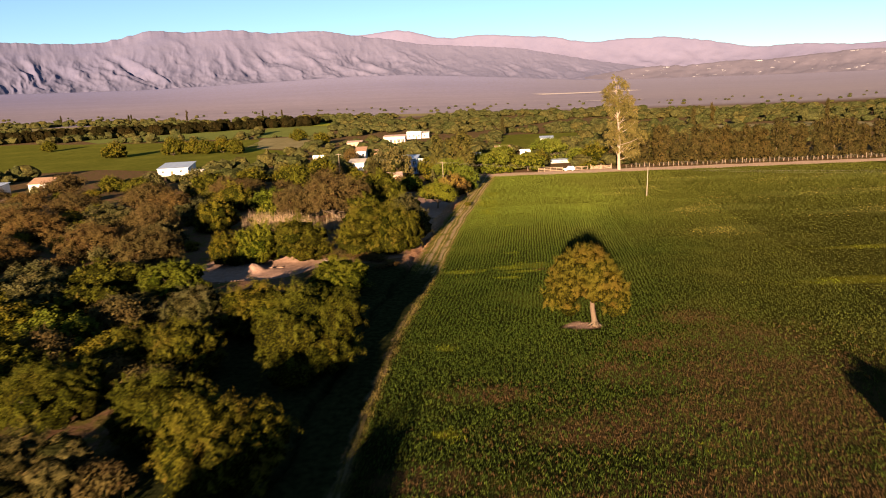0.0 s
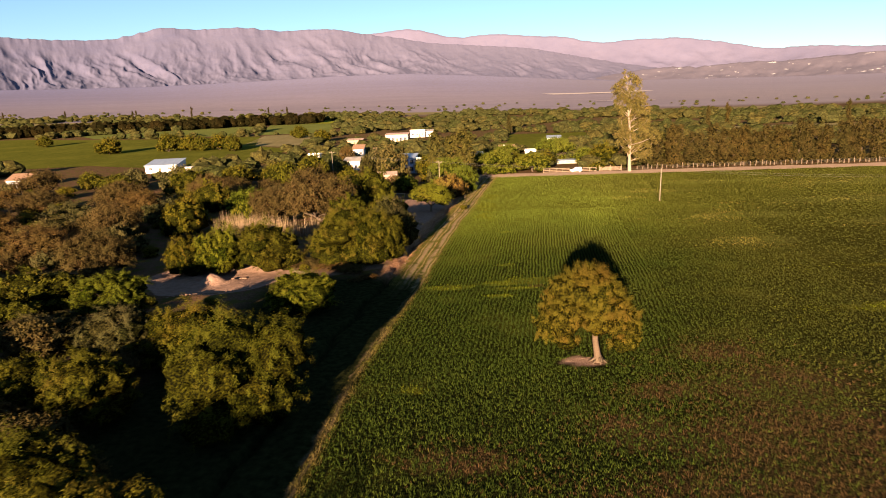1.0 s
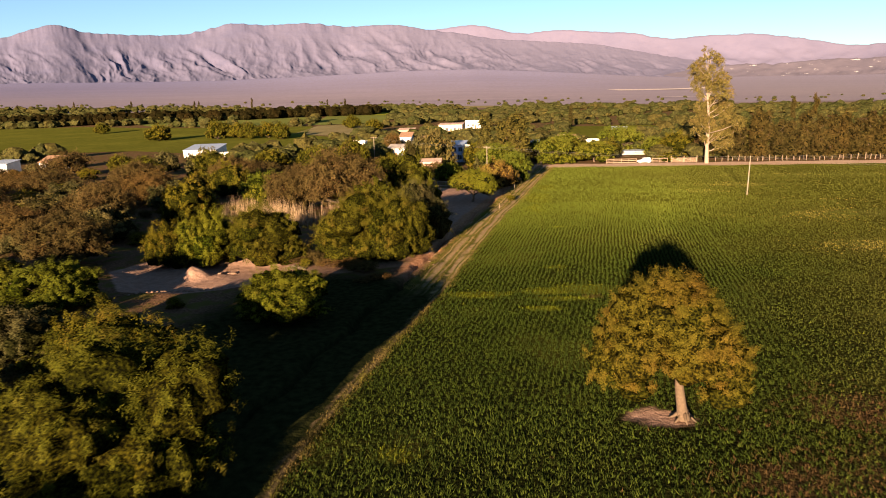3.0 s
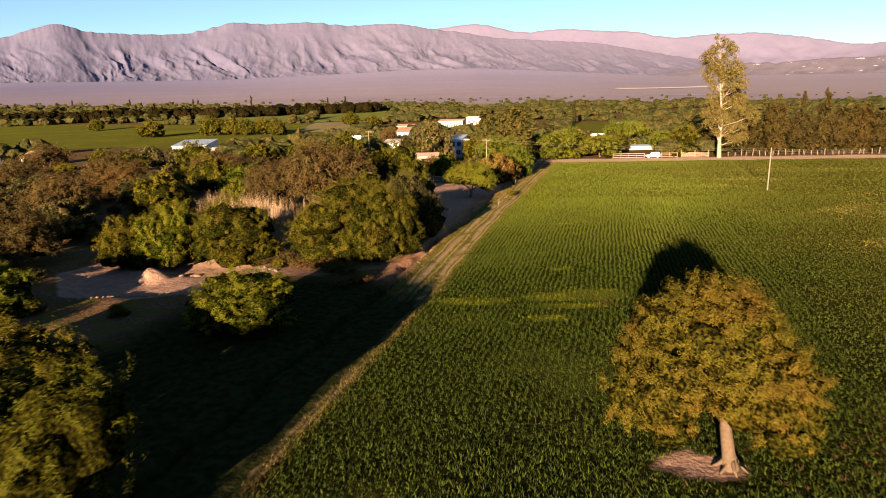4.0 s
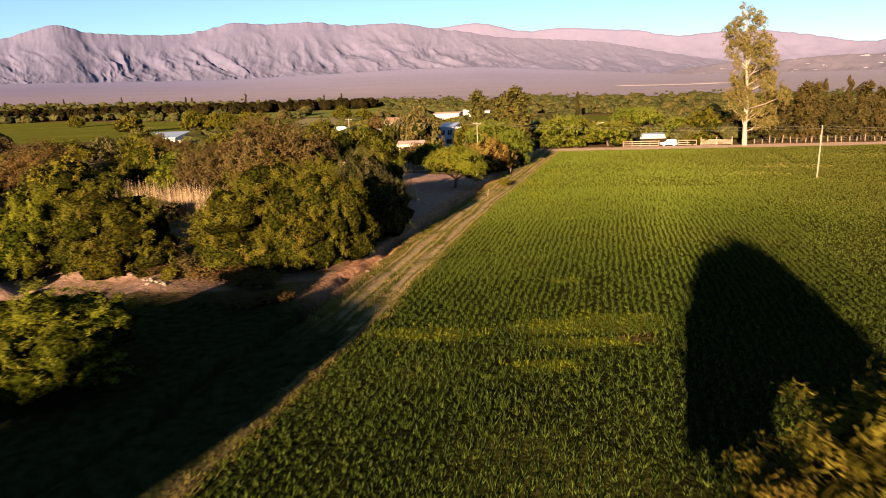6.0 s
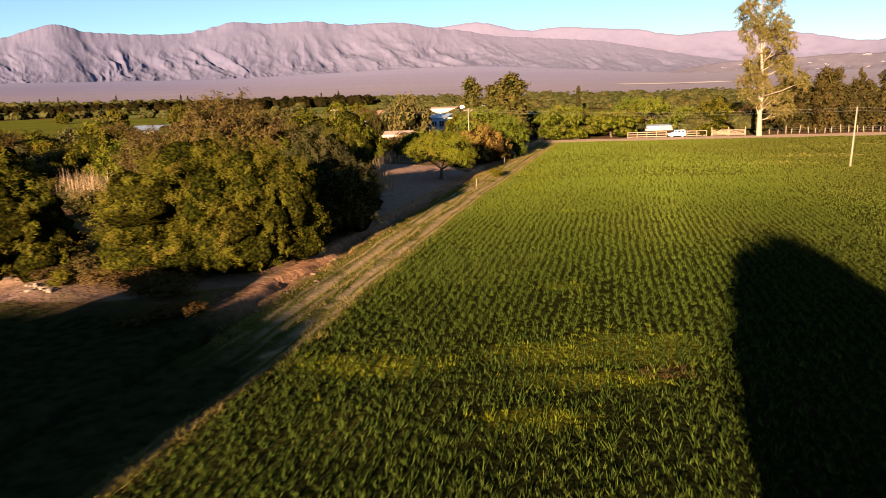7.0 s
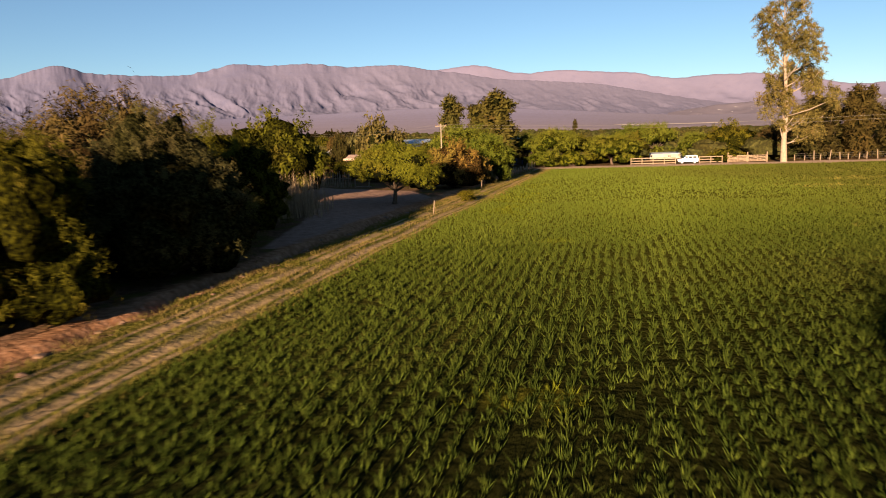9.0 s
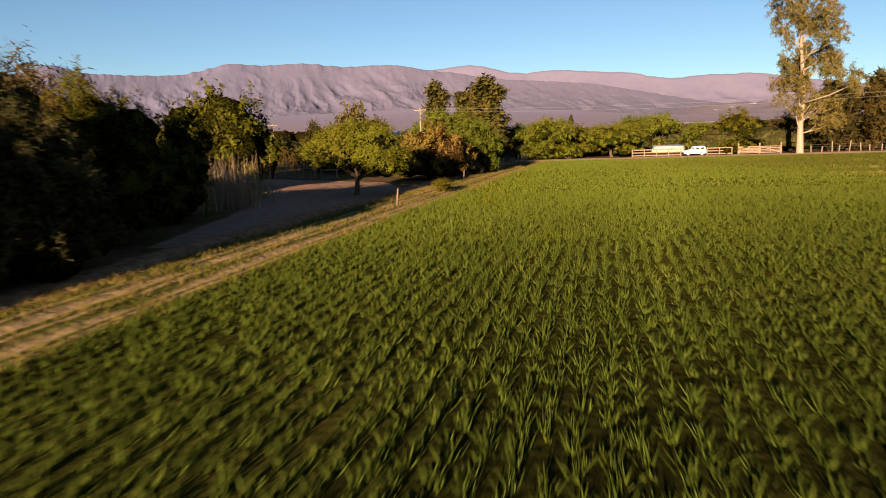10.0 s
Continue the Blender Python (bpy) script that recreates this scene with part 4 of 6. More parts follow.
# ---- windbreak and tall dark trees ----
def plume_meshes(seed, leaves, leaf):
    rng = np.random.default_rng(seed)
    lobes = []
    for k in range(11):
        z = 1.6 + k * 1.05
        r = (2.3 - 0.09 * k) * rng.uniform(0.7, 1.0)
        lobes.append((rng.normal() * 0.7, rng.normal() * 0.7, z, r, r, 1.5))
    wood = [([(0, 0, -0.2), (0.1, 0, 2), (rng.normal() * 0.2, 0.1, 7), (0, 0, 12.4)], [0.3, 0.24, 0.15, 0.03])]
    for k in range(10):
        a = rng.uniform(0, 6.28)
        wood.append(([(0, 0, 1.5 + k), (1.0 * math.cos(a), 1.0 * math.sin(a), 2.3 + k), (2.0 * math.cos(a), 2.0 * math.sin(a), 3.6 + k)], [0.1, 0.06, 0.02]))
    return tubes_mesh("plume_trunk", wood, BARK, 6), crown_mesh("plume_crown", rng, lobes, leaf_faces(rng, lobes, leaves, 0.95, 0.21, 0.5, 8, low=-0.6, droop=-0.5), leaf, 0.66)


PLUMES = [plume_meshes(500 + k, 2800, LEAF_DARK) for k in range(3)]
plume_rng = np.random.default_rng(31)
for k in range(46):
    x = 71 + k * 3.55 + plume_rng.normal() * 0.5
    y = 255.5 - 0.045 * (x - 70) + plume_rng.normal() * 0.5
    hgt = plume_rng.uniform(0.78, 1.16) * (1.0 + 0.0012 * (x - 70))
    set_tree("windbreak_tree", PLUMES[k % 3], x, y, (0.95, 0.95, hgt * 0.90), "dark brown-green windbreak tree behind the post fence", "windbreak row")
CASUARINAS = [plume_meshes(520 + k, 3600, LEAF_CASUARINA) for k in range(3)]
for x, y, wd, hgt in ((7.0, 250.0, 1.5, 1.16), (-2.8, 251.0, 1.1, 1.12), (3.6, 253.0, 1.3, 1.05), (76.0, 262.0, 1.5, 0.90), (83.0, 263.0, 1.4, 0.94)):
    set_tree("casuarina_tree", CASUARINAS[int(x) % 3], x, y, (wd, wd, hgt), "tall dark casuarina tree with ragged top", "casuarinas")


# ---- undergrowth ----
BUSH = {}
for k, kind in enumerate(("green", "brown", "pale", "rust")):
    BUSH[kind] = tree_meshes("bush_" + kind, 700 + k, 2.4, 2.3, 0.15, 2600, 0.24, 0.06, LEAF_BROWN if kind == "rust" else KINDS[kind][0], count=5, thick=0.07, twigs=0, spread=0.3, core=0.45 if kind in ("brown", "rust") else 0.76)
bush_rng = np.random.default_rng(41)
for x, y, s in ((-24.2, 128.6, 1.2), (-20.0, 126.6, 1.0), (-17.6, 125.4, 0.8), (-23.0, 125.9, 0.7), (-12.4, 122.6, 0.8), (-14.6, 124.4, 0.9), (-47.0, 117.0, 1.0), (-10.4, 118.4, 0.5), (-9.0, 119.4, 0.42), (-11.4, 117.2, 0.45)):
    set_tree("bush", BUSH["rust"], x, y, (s * 1.2, s, s * 0.7), "dry rust-brown dead bush by the sandy track", "bushes", category="bush")
for x, y, s in ((5.9, 180.5, 0.5), (-20.8, 124.8, 0.45), (-29.5, 106.0, 0.5), (-38.0, 105.5, 0.7)):
    set_tree("bush", BUSH["green"], x, y, (s, s, s), "small green bush at the track's edge", "bushes", category="bush")
set_tree("bush", BUSH["pale"], 6.4, 207.0, (0.75, 0.75, 1.0), "silvery grey-green shrub at the foot of a tree", "bushes", category="bush")
houses_keep = [(-103, 264, 10), (-17, 230, 8), (-12, 268, 9), (-156, 264, 12)]
placed = 0
while placed < 190:
    x, y = bush_rng.uniform(-150, -8), bush_rng.uniform(36, 235)
    w = x - float(edge(y))
    if w > -9 or float(sandiness(x, y)) > 0.05 or x < -0.85 * y + 5:
        continue
    if any((x - hx) ** 2 + (y - hy) ** 2 < hr * hr for hx, hy, hr in houses_keep):
        continue
    if (-50 < x < -10 and 96 < y < 133) or (w > -20 and y > 150) or (-34 < x < -8 and 138 < y < 200):
        continue
    if w > -22 and y < 122 and bush_rng.random() < 0.85:
        continue
    kind = bush_rng.choice(["green", "brown", "pale", "rust"], p=[0.22, 0.38, 0.32, 0.08])
    s = bush_rng.uniform(0.6, 1.8)
    set_tree("bush", BUSH[str(kind)], x, y, (s, s, s * bush_rng.uniform(0.8, 1.2)), {"green": "low olive-green bush on dry soil", "brown": "low dry brown thorn bush", "pale": "low grey-green bush on dry soil", "rust": "low rusty dead bush on dry soil"}[str(kind)], "bushes", category="bush")
    placed += 1


# ---- far woods ----
FIELDS = [
    # corners, name, kind of crop
    ([(-430, 420), (-300, 372), (-223, 345), (-178, 352), (-117, 316), (-90, 316), (-93, 420), (-125, 455), (-150, 556), (-225, 562), (-310, 588), (-380, 620), (-520, 600)], "green"),
    ([(-158, 572), (-100, 576), (-116, 735), (-186, 722)], "pale"),
    ([(-300, 592), (-165, 572), (-190, 722), (-340, 640)], "pale"),
    ([(-282, 832), (-190, 740), (-102, 712), (-192, 895)], "yellow"),
    ([(-136, 462), (-94, 434), (-106, 566), (-148, 562)], "tan"),
    ([(30, 345), (44, 338), (60, 380), (92, 395), (98, 470), (40, 478), (31, 390)], "green"),
    ([(130, 800), (400, 770), (410, 830), (140, 860)], "tan"),
    ([(300, 690), (520, 660), (530, 715), (310, 745)], "tan"),
    ([(-90, 870), (60, 850), (70, 920), (-80, 940)], "tan"),
    ([(-640, 850), (-430, 840), (-440, 890), (-660, 905)], "tan"),
    ([(150, 420), (260, 400), (270, 470), (160, 480)], "tan"),
]


def crown_cloud(name, rng, xs, ys, radii, heights, lobes, leaves, length, width, fine, leaf=LEAF_FAR):
    """Many far crowns in one mesh: each a heap of lumpy domes with leaf clumps on the outside."""
    cx, cy, cz, rx, rz = [], [], [], [], []
    ground = land(xs, ys)
    for i in range(len(xs)):
        r, h = radii[i], heights[i]
        cx.append(xs[i]), cy.append(ys[i]), cz.append(ground[i] + h * 0.46), rx.append(r * (0.98 if lobes == 1 else 0.78)), rz.append(h * 0.54)
        a0 = rng.uniform(0, 6.28)
        for k in range(lobes - 1):
            a = a0 + 2 * math.pi * k / (lobes - 1) + rng.uniform(-0.4, 0.4)
            cx.append(xs[i] + r * 0.52 * math.cos(a)), cy.append(ys[i] + r * 0.52 * math.sin(a))
            cz.append(ground[i] + h * rng.uniform(0.28, 0.55)), rx.append(r * rng.uniform(0.38, 0.56)), rz.append(h * rng.uniform(0.26, 0.40))
    centre = np.stack([cx, cy, cz], 1)
    rx, rz = np.array(rx), np.array(rz)
    n = len(rx)
    turn = rng.uniform(0, 6.28, n)

    def lump(v, ph):
        return 1 + 0.16 * np.sin(v[..., 0] * 4 + ph) * np.sin(v[..., 1] * 5 + ph * 2) + 0.10 * np.sin(v[..., 2] * 7 + ph)

    k = np.repeat(np.arange(n), leaves)
    d = rng.normal(size=(n * leaves, 3))
    d /= np.linalg.norm(d, axis=1)[:, None]
    d[:, 2] = np.abs(d[:, 2]) - 0.15
    at = centre[k] + d * np.stack([rx[k], rx[k], rz[k]], 1) * (rng.uniform(0.93, 1.06, len(k)) * lump(d, turn[k]))[:, None]
    face = d + rng.normal(size=d.shape) * 0.35
    face /= np.linalg.norm(face, axis=1)[:, None]
    side = np.cross(face, rng.normal(size=d.shape))
    side /= np.linalg.norm(side, axis=1)[:, None] + 1e-9
    out = np.cross(side, face)
    ln = length * rng.uniform(0.6, 1.4, len(k))[:, None]
    wd = width * rng.uniform(0.6, 1.4, len(k))[:, None]
    faces = np.stack([at + side * wd, at + out * ln, at - side * wd], 1)
    bm = bmesh.new()
    bmesh.ops.create_icosphere(bm, subdivisions=fine, radius=1.0)
    bm.verts.index_update()
    ball = np.array([v.co[:] for v in bm.verts])
    tris = np.array([[v.index for v in f.verts] for f in bm.faces])
    bm.free()
    grow = lump(ball[None], turn[:, None]) * rng.uniform(0.74, 1.12, (n, len(ball)))
    domes = (centre[:, None] + ball[None] * grow[..., None] * np.stack([rx, rx, rz], 1)[:, None]).reshape(-1, 3)
    links = (tris[None] + (np.arange(n) * len(ball))[:, None, None]).reshape(-1, 3)
    m, q = len(faces) * 3, len(faces)
    me = bpy.data.meshes.new(name)
    me.vertices.add(m + len(domes))
    me.vertices.foreach_set("co", np.concatenate([faces.reshape(-1, 3), domes]).astype(np.float32).ravel())
    me.loops.add(m + links.size)
    me.loops.foreach_set("vertex_index", np.concatenate([np.arange(m), m + links.ravel()]).astype(np.int32))
    me.polygons.add(q + len(links))
    me.polygons.foreach_set("loop_start", np.concatenate([np.arange(0, m, 3), m + np.arange(0, links.size, 3)]).astype(np.int32))
    me.materials.append(leaf)
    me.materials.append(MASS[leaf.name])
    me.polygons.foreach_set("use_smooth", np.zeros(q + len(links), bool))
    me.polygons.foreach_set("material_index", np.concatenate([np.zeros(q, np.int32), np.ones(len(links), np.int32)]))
    me.update(calc_edges=True)
    return me


def scatter(rng, count, y0, y1, keep):
    xs, ys = [], []
    while len(xs) < count:
        y = y0 + (y1 - y0) * rng.random() ** 1.1
        x = y * rng.uniform(-0.9, 0.78)
        if keep(x, y):
            xs.append(x)
            ys.append(y)
    return np.array(xs), np.array(ys)


# house middles and half widths
VILLAGE = [(-120, 303, 9), (-106, 296, 3), (-164, 262, 9), (-174, 258, 6), (-14, 268, 4), (11, 270, 4), (-38, 324, 5), (-37, 286, 5), (-33, 447, 8), (-21, 484, 9), (-57, 428, 8), (-60, 322, 4), (28, 327, 6), (36, 310, 4), (45, 277, 5), (-17, 230, 4)]


def wooded(x, y):
    if any(bool(in_polygon(x, y, poly)) for poly, _ in FIELDS):
        return False
    if x > 12 and y < 262:
        return False
    for hx, hy, half in VILLAGE:
        # no crown in a house, nor in the open ground on its near side
        ahead = hy - y
        if -8 < ahead < 28 and abs(x - hx - (hx - 5) / hy * (y - hy)) < half + 1.5:
            return False
    if x < -0.12 * y - 12 and y < 430 and math.sin(x * 12.7 + y * 7.3) < -0.3:
        return False
    if y > np.interp(x / y, [-0.6, 0.0, 0.4], [1010, 860, 750]) and math.sin(x * 3.7 + y * 5.3) < 0.985:
        return False
    gap = math.sin(x * 0.021 + 2) * math.sin(y * 0.017 + x * 0.006) + 0.5 * math.sin(x * 0.06 - y * 0.05)
    if y > 640 and x > -60 and 0.7 * math.sin(y * 0.045 + 0.6 * math.sin(x * 0.006)) + 0.4 * math.sin(x * 0.013 + y * 0.01) > 0.45:
        return False
    return gap < 0.34


far_rng = np.random.default_rng(61)
xs, ys = scatter(far_rng, 1500, 262, 620, wooded)
sizes = 1.6 + 5.2 * far_rng.random(len(xs)) ** 1.8
tagged(new("far_trees", crown_cloud("far_trees", far_rng, xs, ys, sizes, sizes * far_rng.uniform(0.8, 1.15, len(xs)), 4, 26, 0.42, 0.20, 2)), "dense olive-green valley woodland of round scrub trees", "woodland", kind="stuff")
# a dense belt along the far side of the green field, its shade put into dark leaves
belt_t = far_rng.random(260)
belt_x, belt_y = -540 + belt_t * 400, 612 + belt_t * 110 - 70 * belt_t * (1 - belt_t) + far_rng.normal(size=260) * 9
sizes = far_rng.uniform(4.5, 8.0, 260)
tagged(new("tree_belt", crown_cloud("tree_belt", far_rng, belt_x, belt_y + 22, sizes, sizes * 1.45, 4, 14, 0.9, 0.4, 2, LEAF_DARK)), "dense dark belt of trees behind the green field", "woodland", kind="stuff")
xs, ys = scatter(far_rng, 2700, 600, 1250, wooded)
sizes = far_rng.uniform(2.6, 6.2, len(xs)) * np.where(ys > np.interp(xs / ys, [-0.6, 0.0, 0.4], [1010, 860, 750]), 0.55, 1.0)
tagged(new("distant_trees", crown_cloud("distant_trees", far_rng, xs, ys, sizes, sizes * far_rng.uniform(0.9, 1.3, len(xs)), 1, 9, 0.9, 0.45, 2)), "distant low woodland stretching to the dry plain", "woodland", kind="stuff")


def field_material(name, low, high, scale=0.3):
    s = Shader(name, 1.0)
    s.bsdf.inputs["Specular IOR Level"].default_value = 0.0
    col = s.ramp(s.noise(scale, 6, 0.65), [(0.3, low), (0.7, high)])
    col = s.mix(s.math("MULTIPLY", s.step(s.noise(0.03, 5, 0.6), 0.45, 0.7), 0.5), col, tuple(c * 1.25 for c in high))
    rows = s.noise(0.5, 3, squash=(1.0, 0.05, 1))
    col = s.mix(s.math("MULTIPLY", s.step(rows, 0.45, 0.7), 0.4), col, low)
    s.bump(s.noise(2.0, 5), 0.5, 0.2)
    return s.done(col)


CROPS = {
    "green": field_material("young_green_crop", (0.058, 0.063, 0.0095), (0.105, 0.102, 0.0155)),
    "pale": field_material("pale_green_crop", (0.0936, 0.1053, 0.0234), (0.1248, 0.1326, 0.0351)),
    "brown": field_material("ploughed_soil", (0.117, 0.0741, 0.0429), (0.1872, 0.1209, 0.0702)),
    "yellow": field_material("yellow_flowering_crop", (0.1248, 0.1326, 0.0156), (0.2028, 0.195, 0.0234)),
    "tan": field_material("mown_stubble", (0.1326, 0.1092, 0.0468), (0.2028, 0.1638, 0.078)),
}
for poly, crop in FIELDS:
    bm = bmesh.new()
    cx, cy = sum(p[0] for p in poly) / len(poly), sum(p[1] for p in poly) / len(poly)
    ring = []
    for (xa, ya), (xb, yb) in zip(poly, poly[1:] + poly[:1]):
        for t in np.linspace(0, 1, 8, endpoint=False):
            ring.append((xa + (xb - xa) * t, ya + (yb - ya) * t))
    rings = []
    lift = 0.26 if crop in ("brown", "yellow") else 0.12
    for f in (1.0, 0.8, 0.6, 0.4, 0.2):
        rings.append([bm.verts.new((cx + (px - cx) * f, cy + (py - cy) * f, float(land(cx + (px - cx) * f, cy + (py - cy) * f)) + lift)) for px, py in ring])
    mid = bm.verts.new((cx, cy, float(land(cx, cy)) + lift))
    for a, b in zip(rings, rings[1:]):
        for i in range(len(ring)):
            j = (i + 1) % len(ring)
            bm.faces.new((a[i], a[j], b[j], b[i]))
    for i in range(len(ring)):
        bm.faces.new((rings[-1][i], rings[-1][(i + 1) % len(ring)], mid))
    me = bpy.data.meshes.new("far_field")
    bm.to_mesh(me)
    bm.free()
    me.materials.append(CROPS[crop])
    tagged(new("far_field", me), {"green": "flat green crop field between tree belts", "pale": "pale green field beyond the hedges", "brown": "bare ploughed brown field strip", "yellow": "yellow flowering field strip by the woods", "tan": "tan mown stubble field"}[crop], "field", kind="structure")

# hedge trees standing in the far fields
for x, y, r, h in ((-172, 434, 8, 11), (-160, 438, 7, 9), (-150, 432, 7, 9), (-141, 436, 7, 9.5), (-131, 428, 6, 9), (-127, 420, 4, 6), (-207, 430, 8, 10), (-110, 520, 7, 9), (-84, 470, 6, 8), (-300, 520, 6, 8)):
    set_tree("tree", SETS["green", 0, int(abs(x)) % 2], x, y, (r / 6, r / 6, h / 7.5), "round field tree casting a long shadow on the crop", "field trees")


# slim poplars standing above the far woods
poplar_rng = np.random.default_rng(17)
for x, y, hgt in [(150, 420, 1.15), (163, 425, 1.25), (230, 420, 1.2), (39, 472, 1.0)] + [(-0.8 * 900 + k * 63 + poplar_rng.uniform(-20, 20), 960 + 60 * math.sin(k * 2.1), poplar_rng.uniform(0.7, 1.1)) for k in range(9)]:
    set_tree("poplar_tree", PLUMES[int(abs(x)) % 3], x, y, (0.55, 0.55, hgt), "slim dark poplar rising above the woods", "far poplars")


# ---- far road, fences and gate ----
ROAD = plain("dusty_road_earth", (0.39, 0.2574, 0.1638), 0.95, 0.25, 0.5)


def strip(name, line, width, material, label, lift=0.02):
    verts, faces = [], []
    for k, (x, y) in enumerate(line):
        xa, ya = line[max(k - 1, 0)]
        xb, yb = line[min(k + 1, len(line) - 1)]
        d = Vector((xb - xa, yb - ya)).normalized()
        for side in (-0.5, -0.17, 0.17, 0.5):
            wob = 1 + 0.18 * math.sin(k * 1.7 + side * 5)
            px, py = x - d.y * width * side * wob, y + d.x * width * side * wob
            verts.append((px, py, float(land(px, py)) + lift + (0.03 if abs(side) < 0.3 else 0)))
    for k in range(len(line) - 1):
        for j in range(3):
            faces.append((k * 4 + j, k * 4 + j + 1, k * 4 + 5 + j, k * 4 + 4 + j))
    return tagged(new(name, build_mesh(name, verts, faces, [material], True)), label, "road", kind="structure")


strip("road", [(x, ROAD_Y + 1.6 - 0.055 * (x - 20)) for x in range(12, 330, 4)], 9.0, ROAD, "pale dusty farm road along the field edge")

WOOD_PALE = plain("weathered_fence_wood", (0.185, 0.132, 0.088), 0.85, 0.3, 3)
WOOD_GREY = plain("grey_post_wood", (0.2652, 0.2028, 0.1404), 0.9, 0.3, 3)


def post_mesh(seed, height, radius):
    rng = np.random.default_rng(seed)
    lean = rng.normal(size=2) * 0.07
    return tubes_mesh("post", [([(0, 0, -0.3), (0, 0, 0.1), (lean[0] * 0.5, lean[1] * 0.5, height * 0.6), (lean[0], lean[1], height)], [radius * 1.1, radius * 1.05, radius, radius * 0.85])], WOOD_PALE, 6)


POSTS = [post_mesh(800 + k, 1.55, 0.13) for k in range(4)]


def wire_mesh(name, a, b, sag, radius=0.012, n=8, material=None):
    a, b = Vector(a), Vector(b)
    pts = [a.lerp(b, k / n) - Vector((0, 0, sag * 4 * (k / n) * (1 - k / n))) for k in range(n + 1)]
    return tubes_mesh(name, [(pts, [radius] * (n + 1))], material or WIRE, 4)


WASH = plain("pale_river_sand", (0.4836, 0.39, 0.3276), 0.95, 0.15, 0.02)
strip("dry_riverbed", [(225, 1690), (300, 1725), (400, 1785), (500, 1850)], 55, WASH, "pale dry riverbed across the plain", 0.6)
strip("dry_riverbed", [(250, 1250), (310, 1262), (360, 1270)], 16, WASH, "pale bare sand strip beyond the woods", 1.0)

WIRE = plain("dull_steel_wire", (0.15, 0.135, 0.12), 0.7, 0.2, 4, 0.1)
fence = base("fence", 66, 251, 0, 0, "long fence of pale split posts and wires before the windbreak", "fence")
fence_rng = np.random.default_rng(71)
for k in range(95):
    x = 66 + 1.7 * k + fence_rng.normal() * 0.28
    y = 251.6 - 0.045 * (x - 66)
    p = child("post", POSTS[k % 4], fence)
    p.matrix_basis = pose(x - 66, y - 251, 0, fence_rng.normal() * 4, fence_rng.normal() * 6, fence_rng.uniform(0, 360)) @ Matrix.Diagonal((0.8, 0.8, fence_rng.uniform(0.65, 1.3), 1))
for z in (0.5, 0.95, 1.35):
    child("wire", wire_mesh("fence_wire", (0, 0.6, z), (160, 0.6 - 7.2, z), 0.0, 0.012, 2), fence)


def rail_panel(name, x, y, length, turn, label, boards=4, height=1.35, category="fence"):
    ob = base(name, x, y, 0, turn, label, category)
    for k in range(int(length // 2.2) + 1):
        part("post", one_box((k * 2.2, 0, height / 2), (0.16, 0.16, height + 0.2), 0.02), WOOD_PALE, ob)
    for b in range(boards):
        part("rail", one_box((length / 2, -0.1, 0.25 + b * (height - 0.3) / max(1, boards - 1)), (length, 0.05, 0.17), 0.01), WOOD_PALE, ob)
    return ob


rail_panel("corral_fence", 34.0, 251.5, 8.8, -2, "pale wooden rail fence of the corral beside the road", 3)
rail_panel("corral_fence", 47.5, 251.2, 4.4, -2, "pale wooden rail fence of the corral beside the road", 3)
gate = base("farm_gate", 53.0, 250.6, 0, -2, "closed pale wooden double farm gate by the eucalyptus", "gate")
for k in range(2):
    x0 = k * 3.7
    leaf = part("gate_leaf", one_box((x0 + 1.75, 0, 0.25), (3.3, 0.05, 0.14), 0.01), WOOD_PALE, gate)
    for z in (0.5, 0.78, 1.06, 1.34):
        part("board", one_box((x0 + 1.75, 0, z), (3.3, 0.05, 0.2 if k == 0 else 0.13), 0.01), WOOD_PALE, leaf)
    part("brace", one_box((x0 + 1.75, -0.05, 0.8), (3.4, 0.04, 0.13), 0.01, Matrix.Rotation(radians(17), 4, "Y")), WOOD_PALE, leaf)
    for e in (0.1, 1.75, 3.4):
        part("stile", one_box((x0 + e, -0.04, 0.8), (0.12, 0.06, 1.3), 0.01), WOOD_PALE, leaf)
for x0 in (-0.1, 3.6, 7.3):
    part("gate_post", one_box((x0, 0.02, 0.95), (0.22, 0.22, 2.1), 0.03), WOOD_PALE, gate)

# short posts along the verge, and the single stakes
verge_fence = base("verge_fence", 6.5, 198, 0, 0, "row of short pale posts along the track's end", "fence")
for k in range(13):
    y = 222 + k * 2.2
    x = float(edge(y)) - 4.2
    p = child("post", POSTS[k % 4], verge_fence)
    p.matrix_basis = pose(x - 6.5, y - 198, float(land(x, y)), fence_rng.normal() * 4, fence_rng.normal() * 5, k * 50) @ Matrix.Diagonal((0.75, 0.75, fence_rng.uniform(0.7, 1.0), 1))
for x, y, h in ((3.7, 168.7, 0.8), (6.4, 197.4, 0.75)):
    stake = new("stake", POSTS[int(y) % 4])
    stake.matrix_basis = pose(x, y, float(land(x, y)), 3, 4, 20) @ Matrix.Diagonal((0.42, 0.42, h, 1))
    tagged(stake, "short weathered wooden stake in the grass verge", "stake")
rail_panel("rail_gate", -12.4, 204.2, 2.6, -12, "weathered rail gate across the dry yard entrance", 2, 1.3)
rail_panel("corral_fence", -31.0, 213.0, 11.0, 6, "sunlit pale board fence of a yard behind the trees", 4, 1.4)


# ---- power poles and wires ----
CONCRETE = plain("pale_pole_wood", (0.19, 0.155, 0.11), 0.85, 0.2, 1.5)
INSULATOR = plain("brown_glazed_porcelain", (0.10, 0.05, 0.03), 0.3, 0.1, 4)


